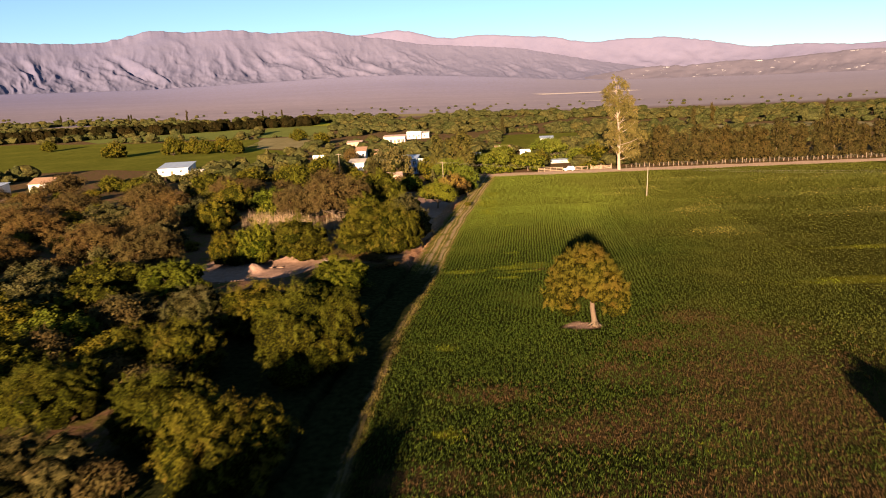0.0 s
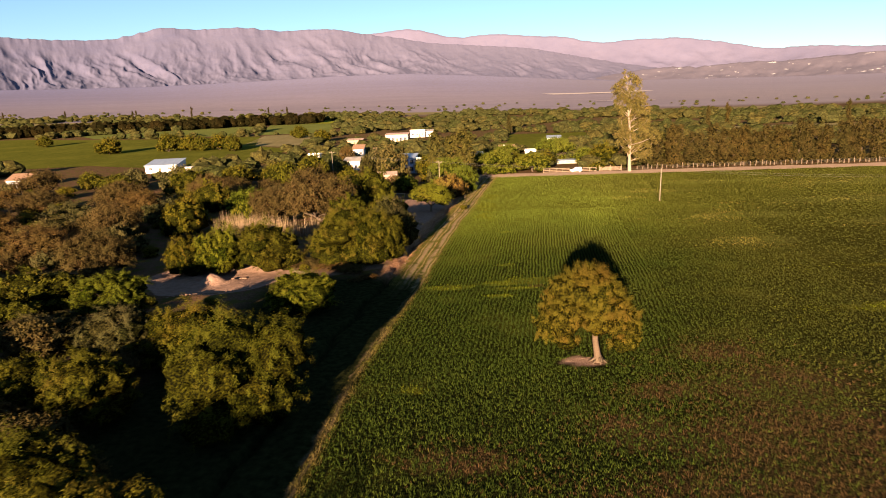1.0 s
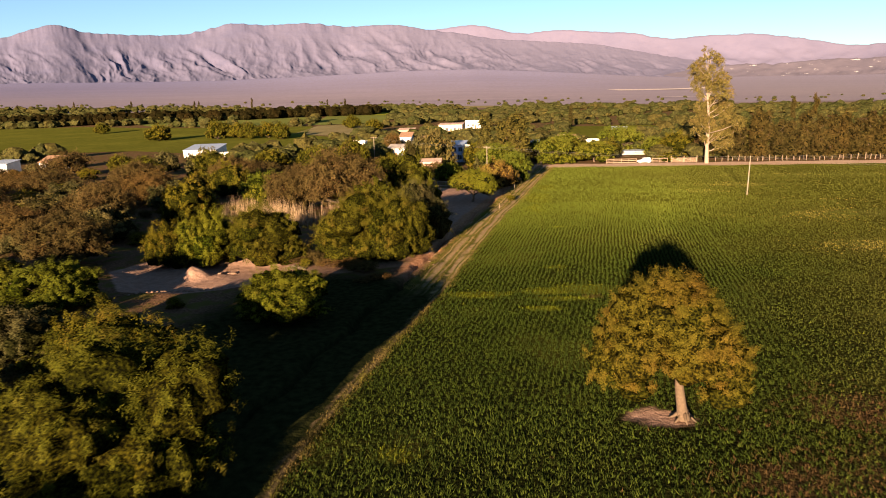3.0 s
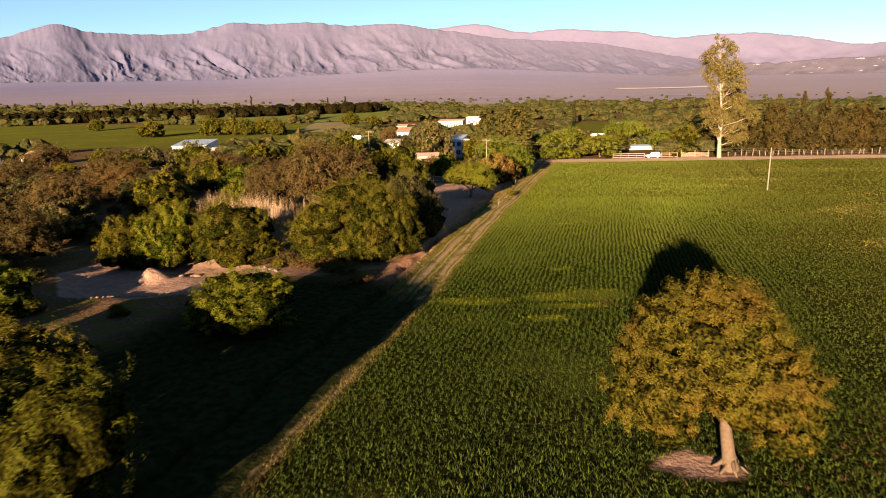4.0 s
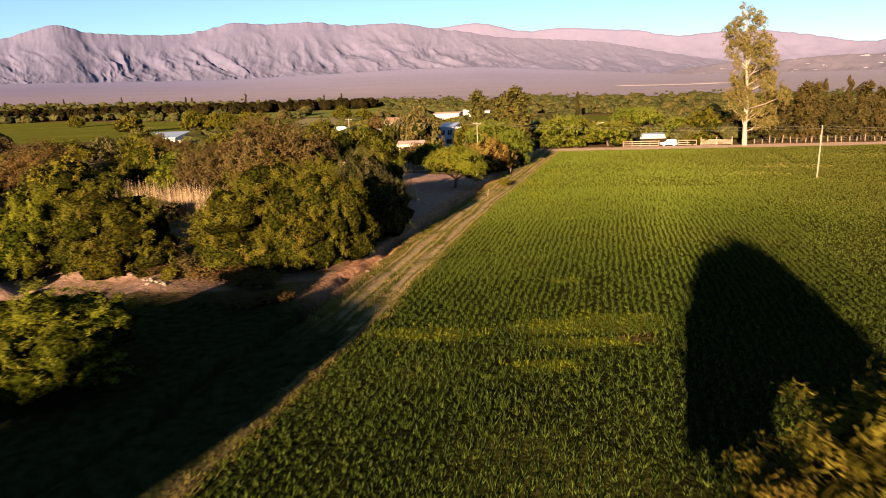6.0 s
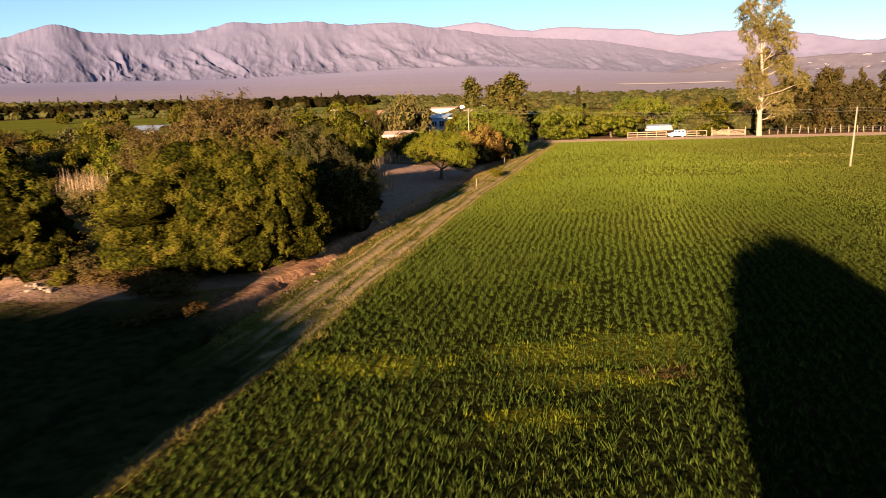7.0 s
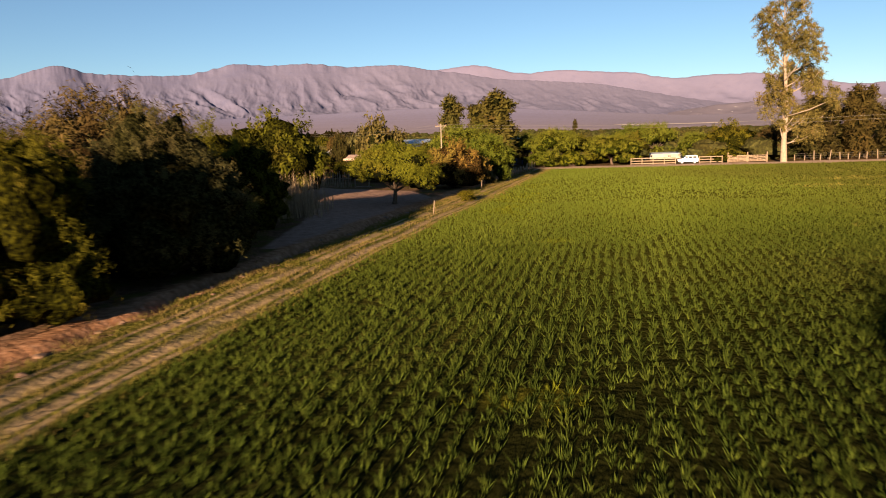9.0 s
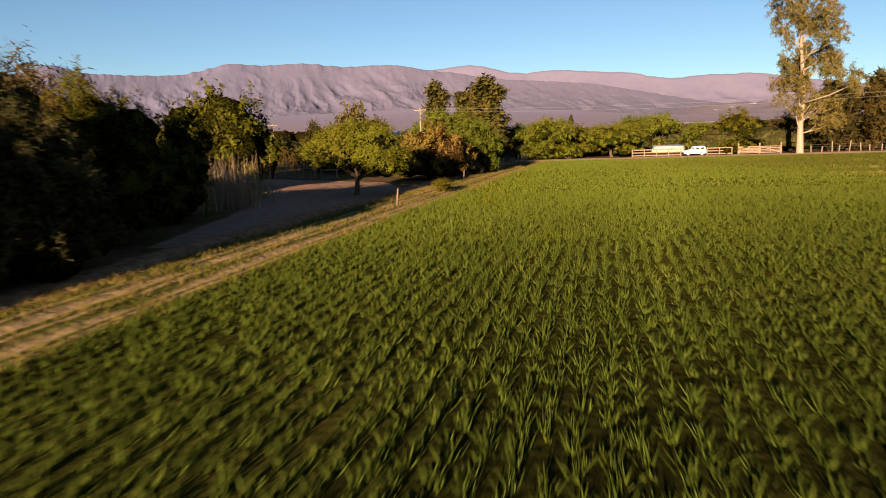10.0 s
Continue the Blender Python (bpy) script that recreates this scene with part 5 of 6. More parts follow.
def power_pole(x, y, height, lean, turn, label, arm=True):
    ob = base("power_pole", x, y, float(land(x, y)), turn, label, "utility pole", "power poles")
    child("shaft", tubes_mesh("pole_shaft", [([(0, 0, -0.4), (0, 0, 0.2), (lean * 0.5, 0, height * 0.5), (lean, 0, height)], [0.13, 0.125, 0.11, 0.085])], CONCRETE, 10), ob)
    if arm:
        bar = part("crossarm", one_box((lean, 0, height - 0.35), (2.1, 0.11, 0.11), 0.01), CONCRETE, ob)
        part("brace", one_box((lean + 0.35, 0.05, height - 0.7), (0.95, 0.04, 0.05), 0, Matrix.Rotation(radians(-35), 4, "Y")), CONCRETE, bar)
        for dx in (-0.95, -0.4, 0.95):
            bm = bmesh.new()
            bmesh.ops.create_cone(bm, segments=10, radius1=0.07, radius2=0.045, depth=0.2, cap_ends=True, matrix=Matrix.Translation((lean + dx, 0, height - 0.2)))
            bmesh.ops.create_cone(bm, segments=10, radius1=0.09, radius2=0.07, depth=0.05, cap_ends=True, matrix=Matrix.Translation((lean + dx, 0, height - 0.15)))
            part("insulator", bm, INSULATOR, bar)
    return ob


power_pole(53.8, 183.1, 8.0, 0.25, 25, "plain slim wooden pole carrying wires across the field", False)
power_pole(-0.6, 213.0, 9.0, 0.0, -30, "wooden power pole with a crossarm rising from trees")
power_pole(-41.0, 266.0, 9.0, 0.0, 10, "pale power pole with a transformer platform in the village")
power_pole(108.0, 153.0, 8.0, 0.1, 25, "plain slim wooden pole carrying wires across the field", False)
for k, (a, b) in enumerate((((-0.6, 213.0, 8.9), (54.0, 183.1, 7.9)), ((54.0, 183.1, 7.9), (108.1, 153.0, 7.9)), ((-0.6, 213.2, 8.9), (-41, 266, 8.9)))):
    for off in (0.0, -0.4):
        tagged(new("power_wire", wire_mesh("power_wire", (a[0], a[1], a[2] + off), (b[0], b[1], b[2] + off), 0.7, 0.010, 16)), "thin sagging power wire between poles", "wire", "power wires")


# ---- buildings ----
WALL_WHITE = plain("whitewashed_wall", (0.58, 0.54, 0.48), 0.9, 0.12, 0.8)
WALL_BLUE = plain("pale_blue_plaster", (0.36, 0.41, 0.54), 0.9, 0.12, 0.8)
WALL_BRICK = plain("bare_orange_brick", (0.42, 0.24, 0.15), 0.95, 0.25, 1.5)
ROOF_TIN = plain("zinc_sheet_roof", (0.30, 0.34, 0.40), 0.5, 0.15, 0.7, 0.3)
ROOF_TILE = plain("brown_tile_roof", (0.26, 0.15, 0.09), 0.9, 0.25, 1.2)
ROOF_PINK = plain("rusty_pink_tin", (0.40, 0.27, 0.20), 0.7, 0.2, 0.7)
DARK_GLASS = plain("dark_window_glass", (0.03, 0.035, 0.045), 0.15, 0.1, 1)
DOOR_WOOD = plain("brown_door_wood", (0.16, 0.09, 0.05), 0.7, 0.2, 2)


def wall_panel(w, h, t, holes):
    """A wall in the xz plane with rectangular openings (x0, z0, x1, z1) cut through."""
    bm = bmesh.new()
    cuts_x = sorted({0, w, *[v for q in holes for v in (q[0], q[2])]})
    cuts_z = sorted({0, h, *[v for q in holes for v in (q[1], q[3])]})
    for xa, xb in zip(cuts_x, cuts_x[1:]):
        for za, zb in zip(cuts_z, cuts_z[1:]):
            cx, cz = (xa + xb) / 2, (za + zb) / 2
            if any(q[0] < cx < q[2] and q[1] < cz < q[3] for q in holes):
                continue
            box(bm, (cx, 0, cz), (xb - xa, t, zb - za))
    bmesh.ops.remove_doubles(bm, verts=bm.verts, dist=0.001)
    return bm


def house(x, y, w, d, h, turn, wall, roof, label, pitch=0.0, windows=(), door=None, z=None, parapet=False, category="house"):
    """A building whose front wall runs along x at local y = 0; windows are (x, z, w, h)."""
    ob = base("house", x, y, float(land(x, y)) if z is None else z, turn, label, category, "village buildings")
    holes = [(a, b, a + ww, b + hh) for a, b, ww, hh in windows]
    if door:
        holes.append((door, 0, door + 1.0, 2.1))
    front = part("wall", wall_panel(w, h, 0.25, holes), wall, ob)
    for a, b, ww, hh in windows:
        win = part("window", one_box((a + ww / 2, 0.06, b + hh / 2), (ww, 0.03, hh)), DARK_GLASS, ob)
        part("frame", one_box((a + ww / 2, 0.02, b + hh / 2), (0.07, 0.06, hh)), WALL_WHITE, win)
        part("sill", one_box((a + ww / 2, -0.16, b - 0.05), (ww + 0.2, 0.14, 0.08)), WALL_WHITE, win)
    if door:
        part("door", one_box((door + 0.5, 0.05, 1.05), (1.0, 0.05, 2.1)), DOOR_WOOD, ob)
    part("wall", one_box((0.125, d / 2, h / 2), (0.25, d - 0.26, h)), wall, ob)
    part("wall", one_box((w - 0.125, d / 2, h / 2), (0.25, d - 0.26, h)), wall, ob)
    part("wall", one_box((w / 2, d, h / 2), (w, 0.25, h)), wall, ob)
    rise = math.tan(radians(pitch)) * d
    slope = Matrix.Rotation(radians(pitch), 4, "X")
    rf = part("roof", one_box((w / 2, d / 2, h + 0.10 + rise / 2), (w + 0.8, d / math.cos(radians(pitch)) + 0.8, 0.12), 0, slope), roof, ob)
    if pitch > 1:
        for e in (0.125, w - 0.125):
            bm = bmesh.new()
            vs = [bm.verts.new((e + s, yy, zz)) for s in (-0.12, 0.12) for yy, zz in ((0, h), (d, h), (d, h + rise))]
            for f in ((0, 1, 2), (5, 4, 3), (0, 3, 4, 1), (1, 4, 5, 2), (2, 5, 3, 0)):
                bm.faces.new([vs[i] for i in f])
            part("gable", bm, wall, ob)
        for k in range(int(w / 1.0)):
            part("seam", one_box((0.3 + k * 1.0, d / 2, h + 0.18 + rise / 2), (0.06, d / math.cos(radians(pitch)) + 0.8, 0.05), 0, slope), roof, rf)
    if parapet:
        part("parapet", wall_panel(w, 0.6, 0.25, []), wall, ob).matrix_basis = pose(0, 0.002, h + 0.16)
    return ob


ROOF_GREY = plain("weathered_fibre_roof", (0.34, 0.29, 0.24), 0.85, 0.2, 0.7)
# zinc-roofed shed in the left fields
house(-127, 302, 13.0, 14, 3.2, 6, WALL_WHITE, ROOF_TIN, "white farm shed with a bluish zinc roof", 6, ((1.6, 1.3, 1.2, 1.0), (9.4, 1.3, 1.2, 1.0)), 5.5, category="shed")
house(-108, 295, 3.2, 3, 2.6, 6, WALL_WHITE, WALL_WHITE, "small white block hut beside the farm shed", 0, ((0.4, 1.2, 0.7, 0.7),), 1.7, category="hut")
house(-161, 263, 8, 6, 3.0, 4, WALL_WHITE, ROOF_TILE, "white cottage with a brown tiled roof", 16, ((1.5, 1.2, 1.2, 1.4), (6, 1.2, 1.2, 1.4)), 4)
house(-176, 258, 7, 6, 3.2, -5, WALL_WHITE, ROOF_TIN, "small white outbuilding with a tin roof", 8, ((2, 1.0, 1.2, 1.2),), None)
house(-17.4, 266, 6.4, 8, 5.6, -6, WALL_BLUE, ROOF_TIN, "two-storey pale blue house with dark windows", 6, ((0.8, 0.9, 1.2, 1.5), (4.6, 0.9, 1.4, 1.5), (0.8, 3.5, 1.2, 1.4), (2.9, 3.5, 1.2, 1.4), (4.9, 3.5, 1.2, 1.4)), 2.8)
house(-10.9, 265, 2.4, 6, 5.0, -6, WALL_WHITE, WALL_WHITE, "narrow white annexe beside the blue house", 0, ((0.7, 3.2, 0.9, 1.0),), 0.7, parapet=True)
house(8.2, 268, 5.8, 7, 5.0, 0, plain("deep_blue_plaster", (0.10, 0.11, 0.19), 0.9, 0.15, 0.8), ROOF_TIN, "dark-blue-walled house half hidden behind trees", 8, ((0.8, 1.0, 1.2, 1.4), (3.9, 1.0, 1.2, 1.4)), 2.4)
house(-40.0, 284, 6.4, 6, 3.5, -4, WALL_WHITE, ROOF_GREY, "white village house with a pale sheet roof", 10, ((0.9, 1.0, 1.1, 1.1), (4.4, 1.0, 1.1, 1.1)), 2.7)
house(-62, 322, 5.0, 6, 3.8, 3, WALL_WHITE, WALL_WHITE, "white flat-roofed house among olive trees", 0, ((0.8, 1.1, 1.1, 1.2),), 3.0, parapet=True)
house(-42, 322, 4.8, 6, 5.4, 0, WALL_WHITE, ROOF_TILE, "tall white village house with a brown tiled roof", 14, ((1.0, 1.0, 1.0, 1.3), (3.0, 3.2, 1.0, 1.0)), 2.4)
house(-37, 330, 4.2, 6, 3.4, 0, WALL_BRICK, ROOF_TILE, "low brick lean-to beside the tall white house", 12, ((1.2, 1.0, 1.2, 1.2),), None)
house(-40, 446, 14, 8, 4.4, -3, plain("pale_ochre_plaster", (0.50, 0.36, 0.24), 0.9, 0.15, 0.8), ROOF_PINK, "long ochre village house with a low roof", 5, ((1.4, 0.6, 1.6, 2.0), (4.0, 0.6, 1.6, 2.0), (9.0, 0.6, 1.6, 2.0), (11.6, 0.6, 1.6, 2.0)), 6.8)
house(-61, 427, 9, 7, 3.0, 2, WALL_BRICK, ROOF_PINK, "low brick houses with rusty pink roofs", 6, ((1.2, 1, 1.1, 1.1), (6.6, 1, 1.1, 1.1)), 3.8)
house(-27, 483, 10, 8, 4.4, 0, WALL_WHITE, WALL_WHITE, "white flat-roofed building in the village", 0, ((1.2, 1.4, 1.3, 1.3), (4.2, 1.4, 1.3, 1.3), (7.8, 1.4, 1.3, 1.3)), 6.0, parapet=True)
house(-16.6, 486, 5, 7, 3.6, 0, WALL_WHITE, ROOF_GREY, "low white wing of the flat-roofed building", 6, ((1.4, 1, 1.2, 1.2),), None)
cream = house(24.5, 327, 7.0, 6, 2.7, 6, plain("cream_plaster", (0.56, 0.44, 0.31), 0.9, 0.12, 0.8), ROOF_TILE, "cream house with a brown roof and a chimney", 12, ((1.0, 1, 1.0, 1.1), (5.0, 1, 1.0, 1.1)), 2.8)
part("chimney", one_box((1.6, 2.0, 3.7), (0.7, 0.7, 1.6), 0.03), WALL_WHITE, cream)
house(33.6, 310, 4.6, 6, 3.0, -4, WALL_WHITE, WALL_WHITE, "white house beside a small green field", 0, ((1.0, 1, 1.0, 1.2),), 2.8, parapet=True)
house(41.6, 279, 9.0, 3, 1.1, 2, plain("dusty_grey_wall", (0.30, 0.26, 0.21), 0.9, 0.2, 0.8), ROOF_TIN, "long low grey farm building behind the corral", 4, ((1.0, 0.4, 0.6, 0.4), (5.4, 0.4, 0.6, 0.4)), None, category="shed")
house(52, 380, 7, 6, 3.4, -8, WALL_WHITE, ROOF_TIN, "white tin-roofed house among the trees", 8, ((1.5, 1, 1.2, 1.2),), 3.5)

# open hut with a pink tin roof
hut = base("open_shelter", -20.2, 230, float(land(-20, 230)), 4, "open farm shelter with a rusty pink tin roof", "shelter")
for dx in (0.15, 2.7, 5.3):
    for dy in (0, 4.5):
        part("post", one_box((dx, dy, 1.5), (0.2, 0.2, 3.0), 0.02), WOOD_GREY, hut)
part("wall", one_box((2.7, 4.6, 1.4), (5.4, 0.2, 2.8)), WALL_BRICK, hut)
part("wall", one_box((2.7, 1.4, 0.55), (5.4, 0.2, 1.1)), WALL_BRICK, hut)
part("roof", one_box((2.7, 2.2, 3.35), (6.4, 5.8, 0.1), 0, Matrix.Rotation(radians(8), 4, "X")), ROOF_PINK, hut)
part("fascia", one_box((2.7, -0.72, 3.0), (6.4, 0.08, 0.5)), ROOF_PINK, hut)


# ---- parked off-road wagon ----
CAR_WHITE = plain("white_car_paint", (0.78, 0.76, 0.72), 0.3, 0.05, 1)
TYRE = plain("black_rubber", (0.02, 0.02, 0.02), 0.9, 0.2, 8)
CHROME = plain("dull_metal_rim", (0.5, 0.5, 0.5), 0.4, 0.1, 4, 0.8)
LAMP_GLASS = plain("headlamp_glass", (0.6, 0.6, 0.55), 0.2, 0.05, 4)


def wagon(x, y, turn):
    ob = base("parked_wagon", x, y, float(land(x, y)) + 0.05, turn, "white boxy off-road wagon parked by the corral", "car")
    bm = bmesh.new()
    side = [(-2.2, 0.45), (2.15, 0.45), (2.2, 0.95), (1.0, 1.12), (0.45, 1.72), (-1.9, 1.78), (-2.2, 1.1)]
    left = [bm.verts.new((px, -0.85 + (0.1 if pz > 1.3 else 0), pz)) for px, pz in side]
    right = [bm.verts.new((px, 0.85 - (0.1 if pz > 1.3 else 0), pz)) for px, pz in side]
    bm.faces.new(left)
    bm.faces.new(list(reversed(right)))
    for i in range(len(side)):
        j = (i + 1) % len(side)
        bm.faces.new((left[j], left[i], right[i], right[j]))
    bmesh.ops.recalc_face_normals(bm, faces=bm.faces)
    bmesh.ops.bevel(bm, geom=bm.edges[:], offset=0.05, segments=2, affect="EDGES")
    body = part("body", bm, CAR_WHITE, ob)
    for px, w in ((-1.45, 0.8), (-0.5, 0.85), (0.35, 0.55)):
        for s in (-1, 1):
            part("side_window", one_box((px, s * 0.83, 1.4), (w, 0.04, 0.42), 0.01, Matrix.Rotation(radians(-s * 9), 4, "X")), DARK_GLASS, body)
    part("windscreen", one_box((0.76, 0, 1.43), (0.04, 1.4, 0.6), 0.01, Matrix.Rotation(radians(-43), 4, "Y")), DARK_GLASS, body)
    part("bumper", one_box((2.25, 0, 0.55), (0.14, 1.6, 0.18), 0.03), TYRE, body)
    for s in (-0.6, 0.6):
        part("headlight", one_box((2.2, s, 0.82), (0.06, 0.26, 0.18), 0.02), LAMP_GLASS, body)
    part("door_handle", one_box((-0.05, -0.88, 1.05), (0.16, 0.04, 0.04)), TYRE, body)
    for px in (-1.4, 1.35):
        for s in (-0.78, 0.78):
            bm = bmesh.new()
            bmesh.ops.create_cone(bm, segments=20, radius1=0.37, radius2=0.37, depth=0.24, cap_ends=True, matrix=Matrix.Translation((px, s, 0.37)) @ Matrix.Rotation(radians(90), 4, "X"))
            bmesh.ops.bevel(bm, geom=[e for e in bm.edges if e.calc_face_angle(0) > 0.5], offset=0.04, segments=2, affect="EDGES")
            wheel = part("wheel", bm, TYRE, ob)
            bm = bmesh.new()
            bmesh.ops.create_cone(bm, segments=16, radius1=0.2, radius2=0.17, depth=0.26, cap_ends=True, matrix=Matrix.Translation((px, s, 0.37)) @ Matrix.Rotation(radians(90), 4, "X"))
            part("rim", bm, CHROME, wheel)
    ob.matrix_basis = ob.matrix_basis @ Matrix.Diagonal((0.88, 0.92, 0.95, 1))
    return ob


wagon(44.8, 249.6, 178)


# ---- crop, verge grass and reeds ----
def tufts(rng, xs, ys, blades, height, width, lean, spread):
    """Triangular blades in tufts standing on the ground, leaning out from the tuft's middle."""
    n = len(xs)
    k = np.repeat(np.arange(n), blades)
    a = rng.uniform(0, 2 * math.pi, len(k))
    off = rng.normal(size=(len(k), 2)) * spread
    bx, by = xs[k] + off[:, 0], ys[k] + off[:, 1]
    bz = land(bx, by) - 0.03
    h = height[k] * rng.uniform(0.55, 1.15, len(k))
    tilt = rng.normal(size=(len(k), 2)) * lean * 0.7 + off / (spread + 1e-6) * lean * 0.5
    dx, dy = np.cos(a) * width, np.sin(a) * width
    p = np.stack([bx, by, bz], 1)
    tip = p + np.stack([tilt[:, 0] * h, tilt[:, 1] * h, h], 1)
    return np.stack([p - np.stack([dx, dy, 0 * dx], 1), p + np.stack([dx, dy, 0 * dx], 1), tip], 1)


LEAF_CROP = crop_material()
LEAF_YELLOW = leaf_material("yellow_weed", (0.064, 0.071, 0.0055), (0.150, 0.148, 0.0095), (0.132, 0.112, 0.013), 0.1, 0.25)
LEAF_DRY = leaf_material("dry_weed", (0.0344, 0.0184, 0.00734), (0.078, 0.0436, 0.0174), (0.0505, 0.0367, 0.00918), 0.15, 0.15)
LEAF_VERGE = leaf_material("verge_grass", (0.0481, 0.0518, 0.0074), (0.0999, 0.0888, 0.01628), (0.148, 0.1036, 0.0407), 0.28, 0.15)
crop_rng = np.random.default_rng(91)
LEAF_FADED = leaf_material("faded_weed", (0.072, 0.070, 0.013), (0.135, 0.118, 0.028), (0.145, 0.112, 0.038), 0.2, 0.15)
SOWN = {"crop": [], "faded": [], "yellow": [], "dry": []}


def sow(w_lo, w_hi, y_lo, y_hi, row, step, blades, width, tall, spread=0.085):
    """Plants in rows along the track, sorted into crop and weeds."""
    xs, ys = [], []
    ylist = np.arange(y_lo, y_hi, step)
    for w in np.arange(w_lo, w_hi, row):
        yy = ylist + crop_rng.uniform(-0.5, 0.5, len(ylist)) * step
        xs.append(edge(yy) + w + 0.06 * np.sin(yy * 0.8 + w) + crop_rng.normal(size=len(yy)) * (0.06 if y_lo == 116 else 0.085 if y_lo == 84 else 0.11))
        ys.append(yy)
    xs, ys = np.concatenate(xs), np.concatenate(ys)
    bare = np.hypot((xs - 16.8) / 2.4, (ys - 82.8) / 1.5) * (1 + 0.3 * wobble(xs * 5, ys * 6)) < 0.95
    thin = wobble(xs * 0.5, ys * 0.4) + 0.6 * wobble(xs * 1.7 + 9, ys * 1.3)
    keep = ~bare & (ys < ROAD_Y - 1.8 - 0.06 * (xs - 20)) & (crop_rng.random(len(xs)) < 0.90 - 0.12 * (thin < -0.5))
    xs, ys = xs[keep], ys[keep]
    height = tall * (0.95 + 0.1 * wobble(xs * 0.9, ys * 0.7)) * crop_rng.uniform(0.55, 1.3, len(xs))
    luck = crop_rng.random(len(xs))
    yellow = luck < blotch(xs, ys, YELLOW) * np.where(wobble(xs * 2.3, ys * 2.9) + 0.5 * wobble(xs * 5.1, ys * 4.3) > 0.05, 0.85, 0.06)
    dry = ~yellow & (luck > 1 - blotch(xs, ys, DRY) * np.where(wobble(xs * 0.9, ys * 1.1) > -0.35, 0.72, 0.25))
    streak = wobble(xs * 0.4 + 3, ys * 0.6) + 0.7 * wobble(xs * 1.1, ys * 1.7)
    faded = (luck > 0.25) & (luck < 0.25 + np.where(streak > 0.3, 0.5, 0.05) * np.clip(1.3 * blotch(xs, ys, FADED), 0, 1))
    for name, pick in (("yellow", yellow), ("dry", dry), ("faded", ~yellow & ~dry & faded), ("crop", ~yellow & ~dry & ~faded)):
        SOWN[name].append(tufts(crop_rng, xs[pick], ys[pick], blades, height[pick] * (0.85 if name == "yellow" else 1.0), width, 0.45, spread))


sow(0.2, 34, 116, 150, 0.50, 0.27, 13, 0.023, 0.31, 0.05)
sow(0.2, 34, 150, 176, 0.46, 0.22, 9, 0.024, 0.30, 0.06)
sow(0.2, 46, 176, 246, 0.42, 0.38, 6, 0.045, 0.22, 0.10)
sow(0.2, 34, 84, 116, 0.50, 0.20, 8, 0.025, 0.30, 0.06)
sow(0.2, 44, 56, 84, 0.42, 0.22, 6, 0.034, 0.31, 0.07)
sow(0.2, 52, 34, 56, 0.42, 0.26, 5, 0.044, 0.31, 0.07)
sow(34, 60, 84, 176, 0.46, 0.30, 5, 0.045, 0.26, 0.09)
sow(44, 60, 56, 84, 0.55, 0.40, 6, 0.06, 0.31)
sow(60, 130, 70, 246, 0.60, 0.62, 5, 0.085, 0.19, 0.15)
sow(46, 60, 176, 246, 0.50, 0.45, 7, 0.055, 0.20, 0.11)
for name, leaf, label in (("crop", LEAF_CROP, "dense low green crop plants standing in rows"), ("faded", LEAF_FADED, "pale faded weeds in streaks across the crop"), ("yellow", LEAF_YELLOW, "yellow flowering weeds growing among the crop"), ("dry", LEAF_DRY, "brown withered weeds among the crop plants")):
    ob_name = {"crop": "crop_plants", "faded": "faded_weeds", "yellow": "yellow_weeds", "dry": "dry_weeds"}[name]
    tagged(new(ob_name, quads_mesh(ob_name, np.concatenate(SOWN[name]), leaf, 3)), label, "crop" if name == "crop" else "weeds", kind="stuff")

n = 7000
gy = crop_rng.uniform(48, 246, n)
gw = np.concatenate([crop_rng.uniform(-5.4, -3.5, n // 2), crop_rng.uniform(-2.7, -1.6, n // 4), crop_rng.uniform(-0.8, 0.4, n - n // 2 - n // 4)])
gw = np.where((gy < 114) & (gw < -1.5), crop_rng.uniform(-0.8, 0.1, n), gw)
near_lane = (gy < 114) & (crop_rng.random(n) < 0.65)
gy, gw, n = gy[~near_lane], gw[~near_lane], int((~near_lane).sum())
gx = edge(gy) + gw
tagged(new("verge_grass", quads_mesh("verge_grass", tufts(crop_rng, gx, gy, 8, crop_rng.uniform(0.07, 0.32, n), 0.018, 0.6, 0.2), LEAF_VERGE, 3)), "short dry and green grass on the track verge", "grass", kind="stuff")

reed_xy = []
for (xa, ya), (xb, yb), m in (((-48, 163), (-37, 160), 220), ((-37, 160), (-28, 152), 130), ((-26, 154), (-18.5, 158.5), 200), ((-12, 166), (-9, 171), 120), ((-13, 170), (-10, 176), 120)):
    t = crop_rng.random(m)
    reed_xy.append(np.stack([xa + (xb - xa) * t + crop_rng.normal(size=m) * 0.9, ya + (yb - ya) * t + crop_rng.normal(size=m) * 0.9], 1))
reed_xy = np.concatenate(reed_xy)
tagged(new("dry_reeds", quads_mesh("dry_reeds", tufts(crop_rng, reed_xy[:, 0], reed_xy[:, 1], 6, crop_rng.uniform(1.4, 4.2, len(reed_xy)), 0.04, 0.10, 0.3), STRAW, 3)), "tall pale dry reeds between the scrub trees", "reeds", kind="stuff")


# ---- stones, rubble and stick fence ----
STONE = plain("pale_field_stone", (0.1872, 0.1131, 0.0741), 0.95, 0.3, 4)
BLOCK = plain("broken_white_block", (0.1872, 0.1404, 0.1014), 0.9, 0.15, 3)


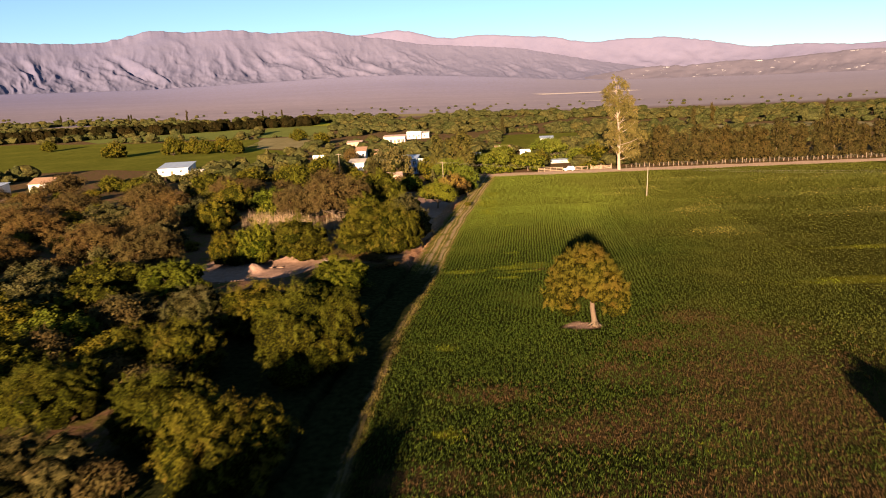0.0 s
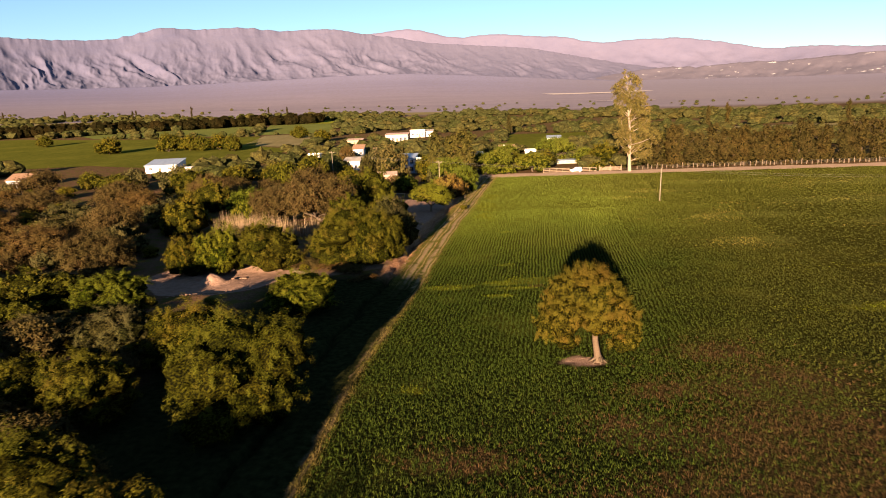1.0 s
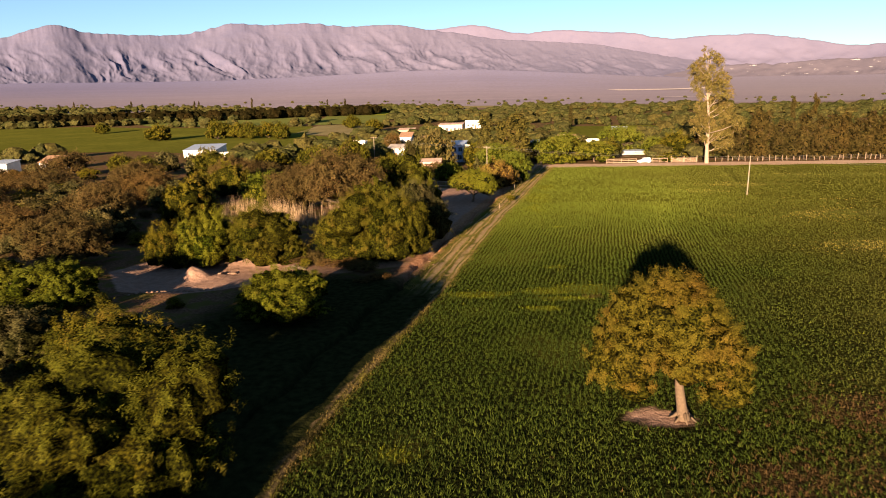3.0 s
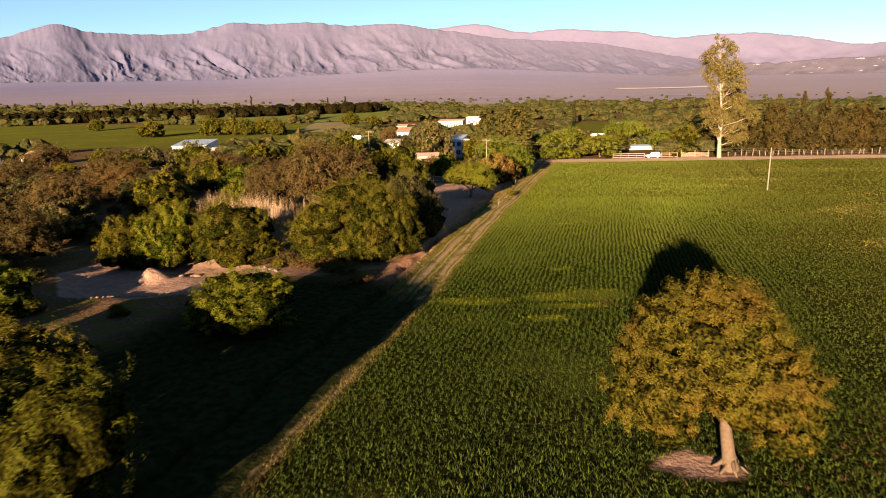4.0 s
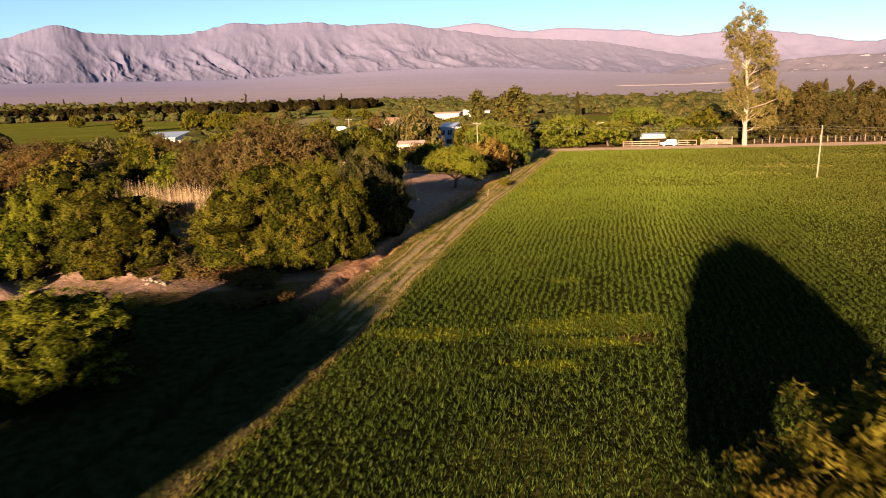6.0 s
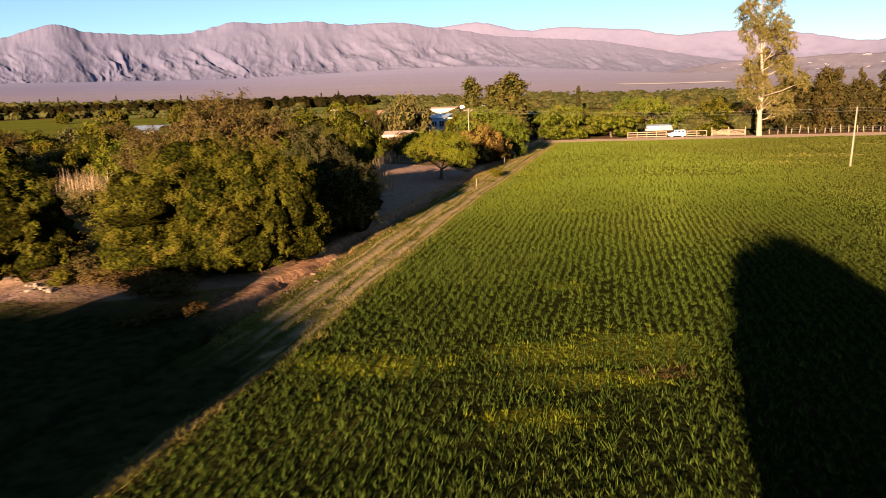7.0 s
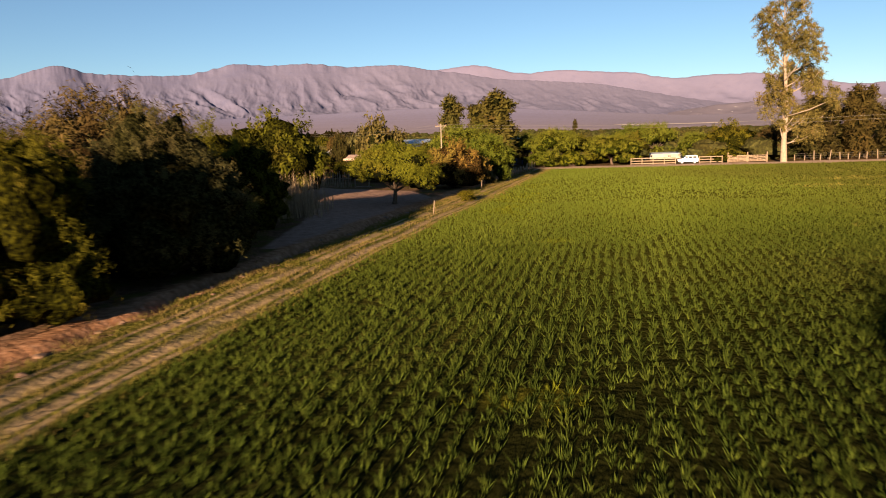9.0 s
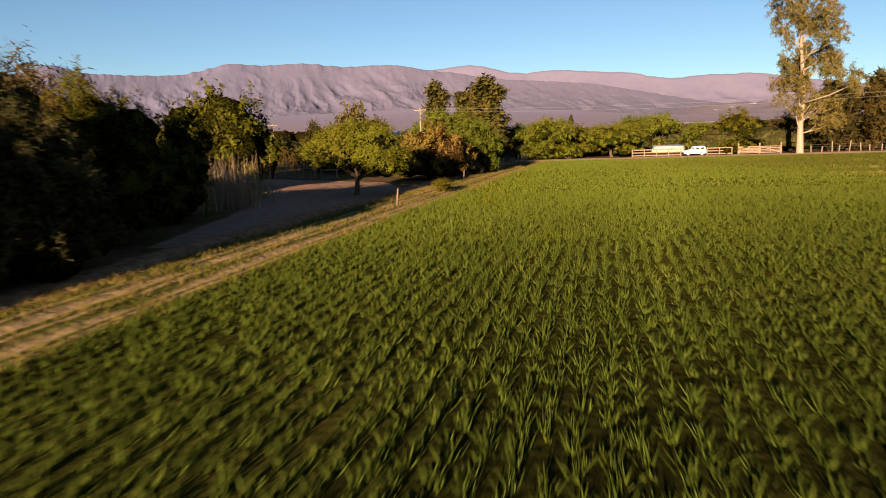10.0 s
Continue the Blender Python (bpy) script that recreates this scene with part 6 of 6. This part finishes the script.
def stone_mesh(seed, material, name="stone"):
    rng = np.random.default_rng(seed)
    bm = bmesh.new()
    bmesh.ops.create_icosphere(bm, subdivisions=2, radius=1.0)
    ph = rng.uniform(0, 6.28, 3)
    for v in bm.verts:
        v.co *= 1 + 0.22 * math.sin(3 * v.co.x + ph[0]) * math.sin(3 * v.co.y + ph[1]) + 0.12 * math.sin(6 * v.co.z + ph[2])
        v.co.z = max(v.co.z * 0.6, -0.25)
    me = bpy.data.meshes.new(name)
    bm.to_mesh(me)
    bm.free()
    me.materials.append(material)
    return me


STONES = [stone_mesh(900 + k, STONE) for k in range(4)]
BLOCKS = [stone_mesh(950 + k, BLOCK, "block") for k in range(3)]
stone_rng = np.random.default_rng(55)


def lay(name, mesh, x, y, size, label, group):
    ob = new(name, mesh)
    ob.matrix_basis = pose(x, y, float(land(x, y)) + size * 0.12, 0, 0, stone_rng.uniform(0, 360)) @ Matrix.Diagonal((size * stone_rng.uniform(0.8, 1.5), size, size * stone_rng.uniform(0.7, 1.1), 1))
    return tagged(ob, label, "stone", group)


for k in range(120):
    y = stone_rng.uniform(118, 172)
    x = float(edge(y)) - 5.6 + stone_rng.normal() * 0.8
    lay("stone", STONES[k % 4], x, y, 0.04 + 0.16 * stone_rng.random() ** 3, "rough pale stone on the eroded track bank", "bank stones")
for row in range(2):
    for k in range(16):
        x = -37.5 + k * 0.62 + row * 1.6 + stone_rng.normal() * 0.12
        y = 110.6 + k * 0.22 + row * 2.6 + stone_rng.normal() * 0.15
        lay("stone", STONES[k % 4], x, y, stone_rng.uniform(0.14, 0.28), "flat stone laid in a row on the sand", "stone rows")
for k in range(12):
    lay("rubble_block", BLOCKS[k % 3], -21.8 + stone_rng.normal() * 0.7, 123.4 + stone_rng.normal() * 0.5, stone_rng.uniform(0.10, 0.24), "broken white block dumped beside the sandy track", "rubble heap")
for k in range(9):
    lay("stone", STONES[k % 4], -31.5 + stone_rng.normal() * 1.2, 123.2 + stone_rng.normal() * 0.7, stone_rng.uniform(0.15, 0.4), "rough stone lying beside the sand heap", "pit stones")

sticks = base("stick_fence", -26.0, 204.0, float(land(-20, 204)), -3, "palisade of thin pale sticks round a dry yard", "fence")
for k in range(64):
    st = child("stick", POSTS[k % 4], sticks)
    st.matrix_basis = pose(k * 0.21, stone_rng.normal() * 0.06, 0, stone_rng.normal() * 3, stone_rng.normal() * 4, k * 40) @ Matrix.Diagonal((0.4, 0.4, stone_rng.uniform(0.9, 1.35), 1))
part("rail", one_box((6.7, 0.1, 1.0), (13.4, 0.07, 0.09), 0.01), WOOD_PALE, sticks)
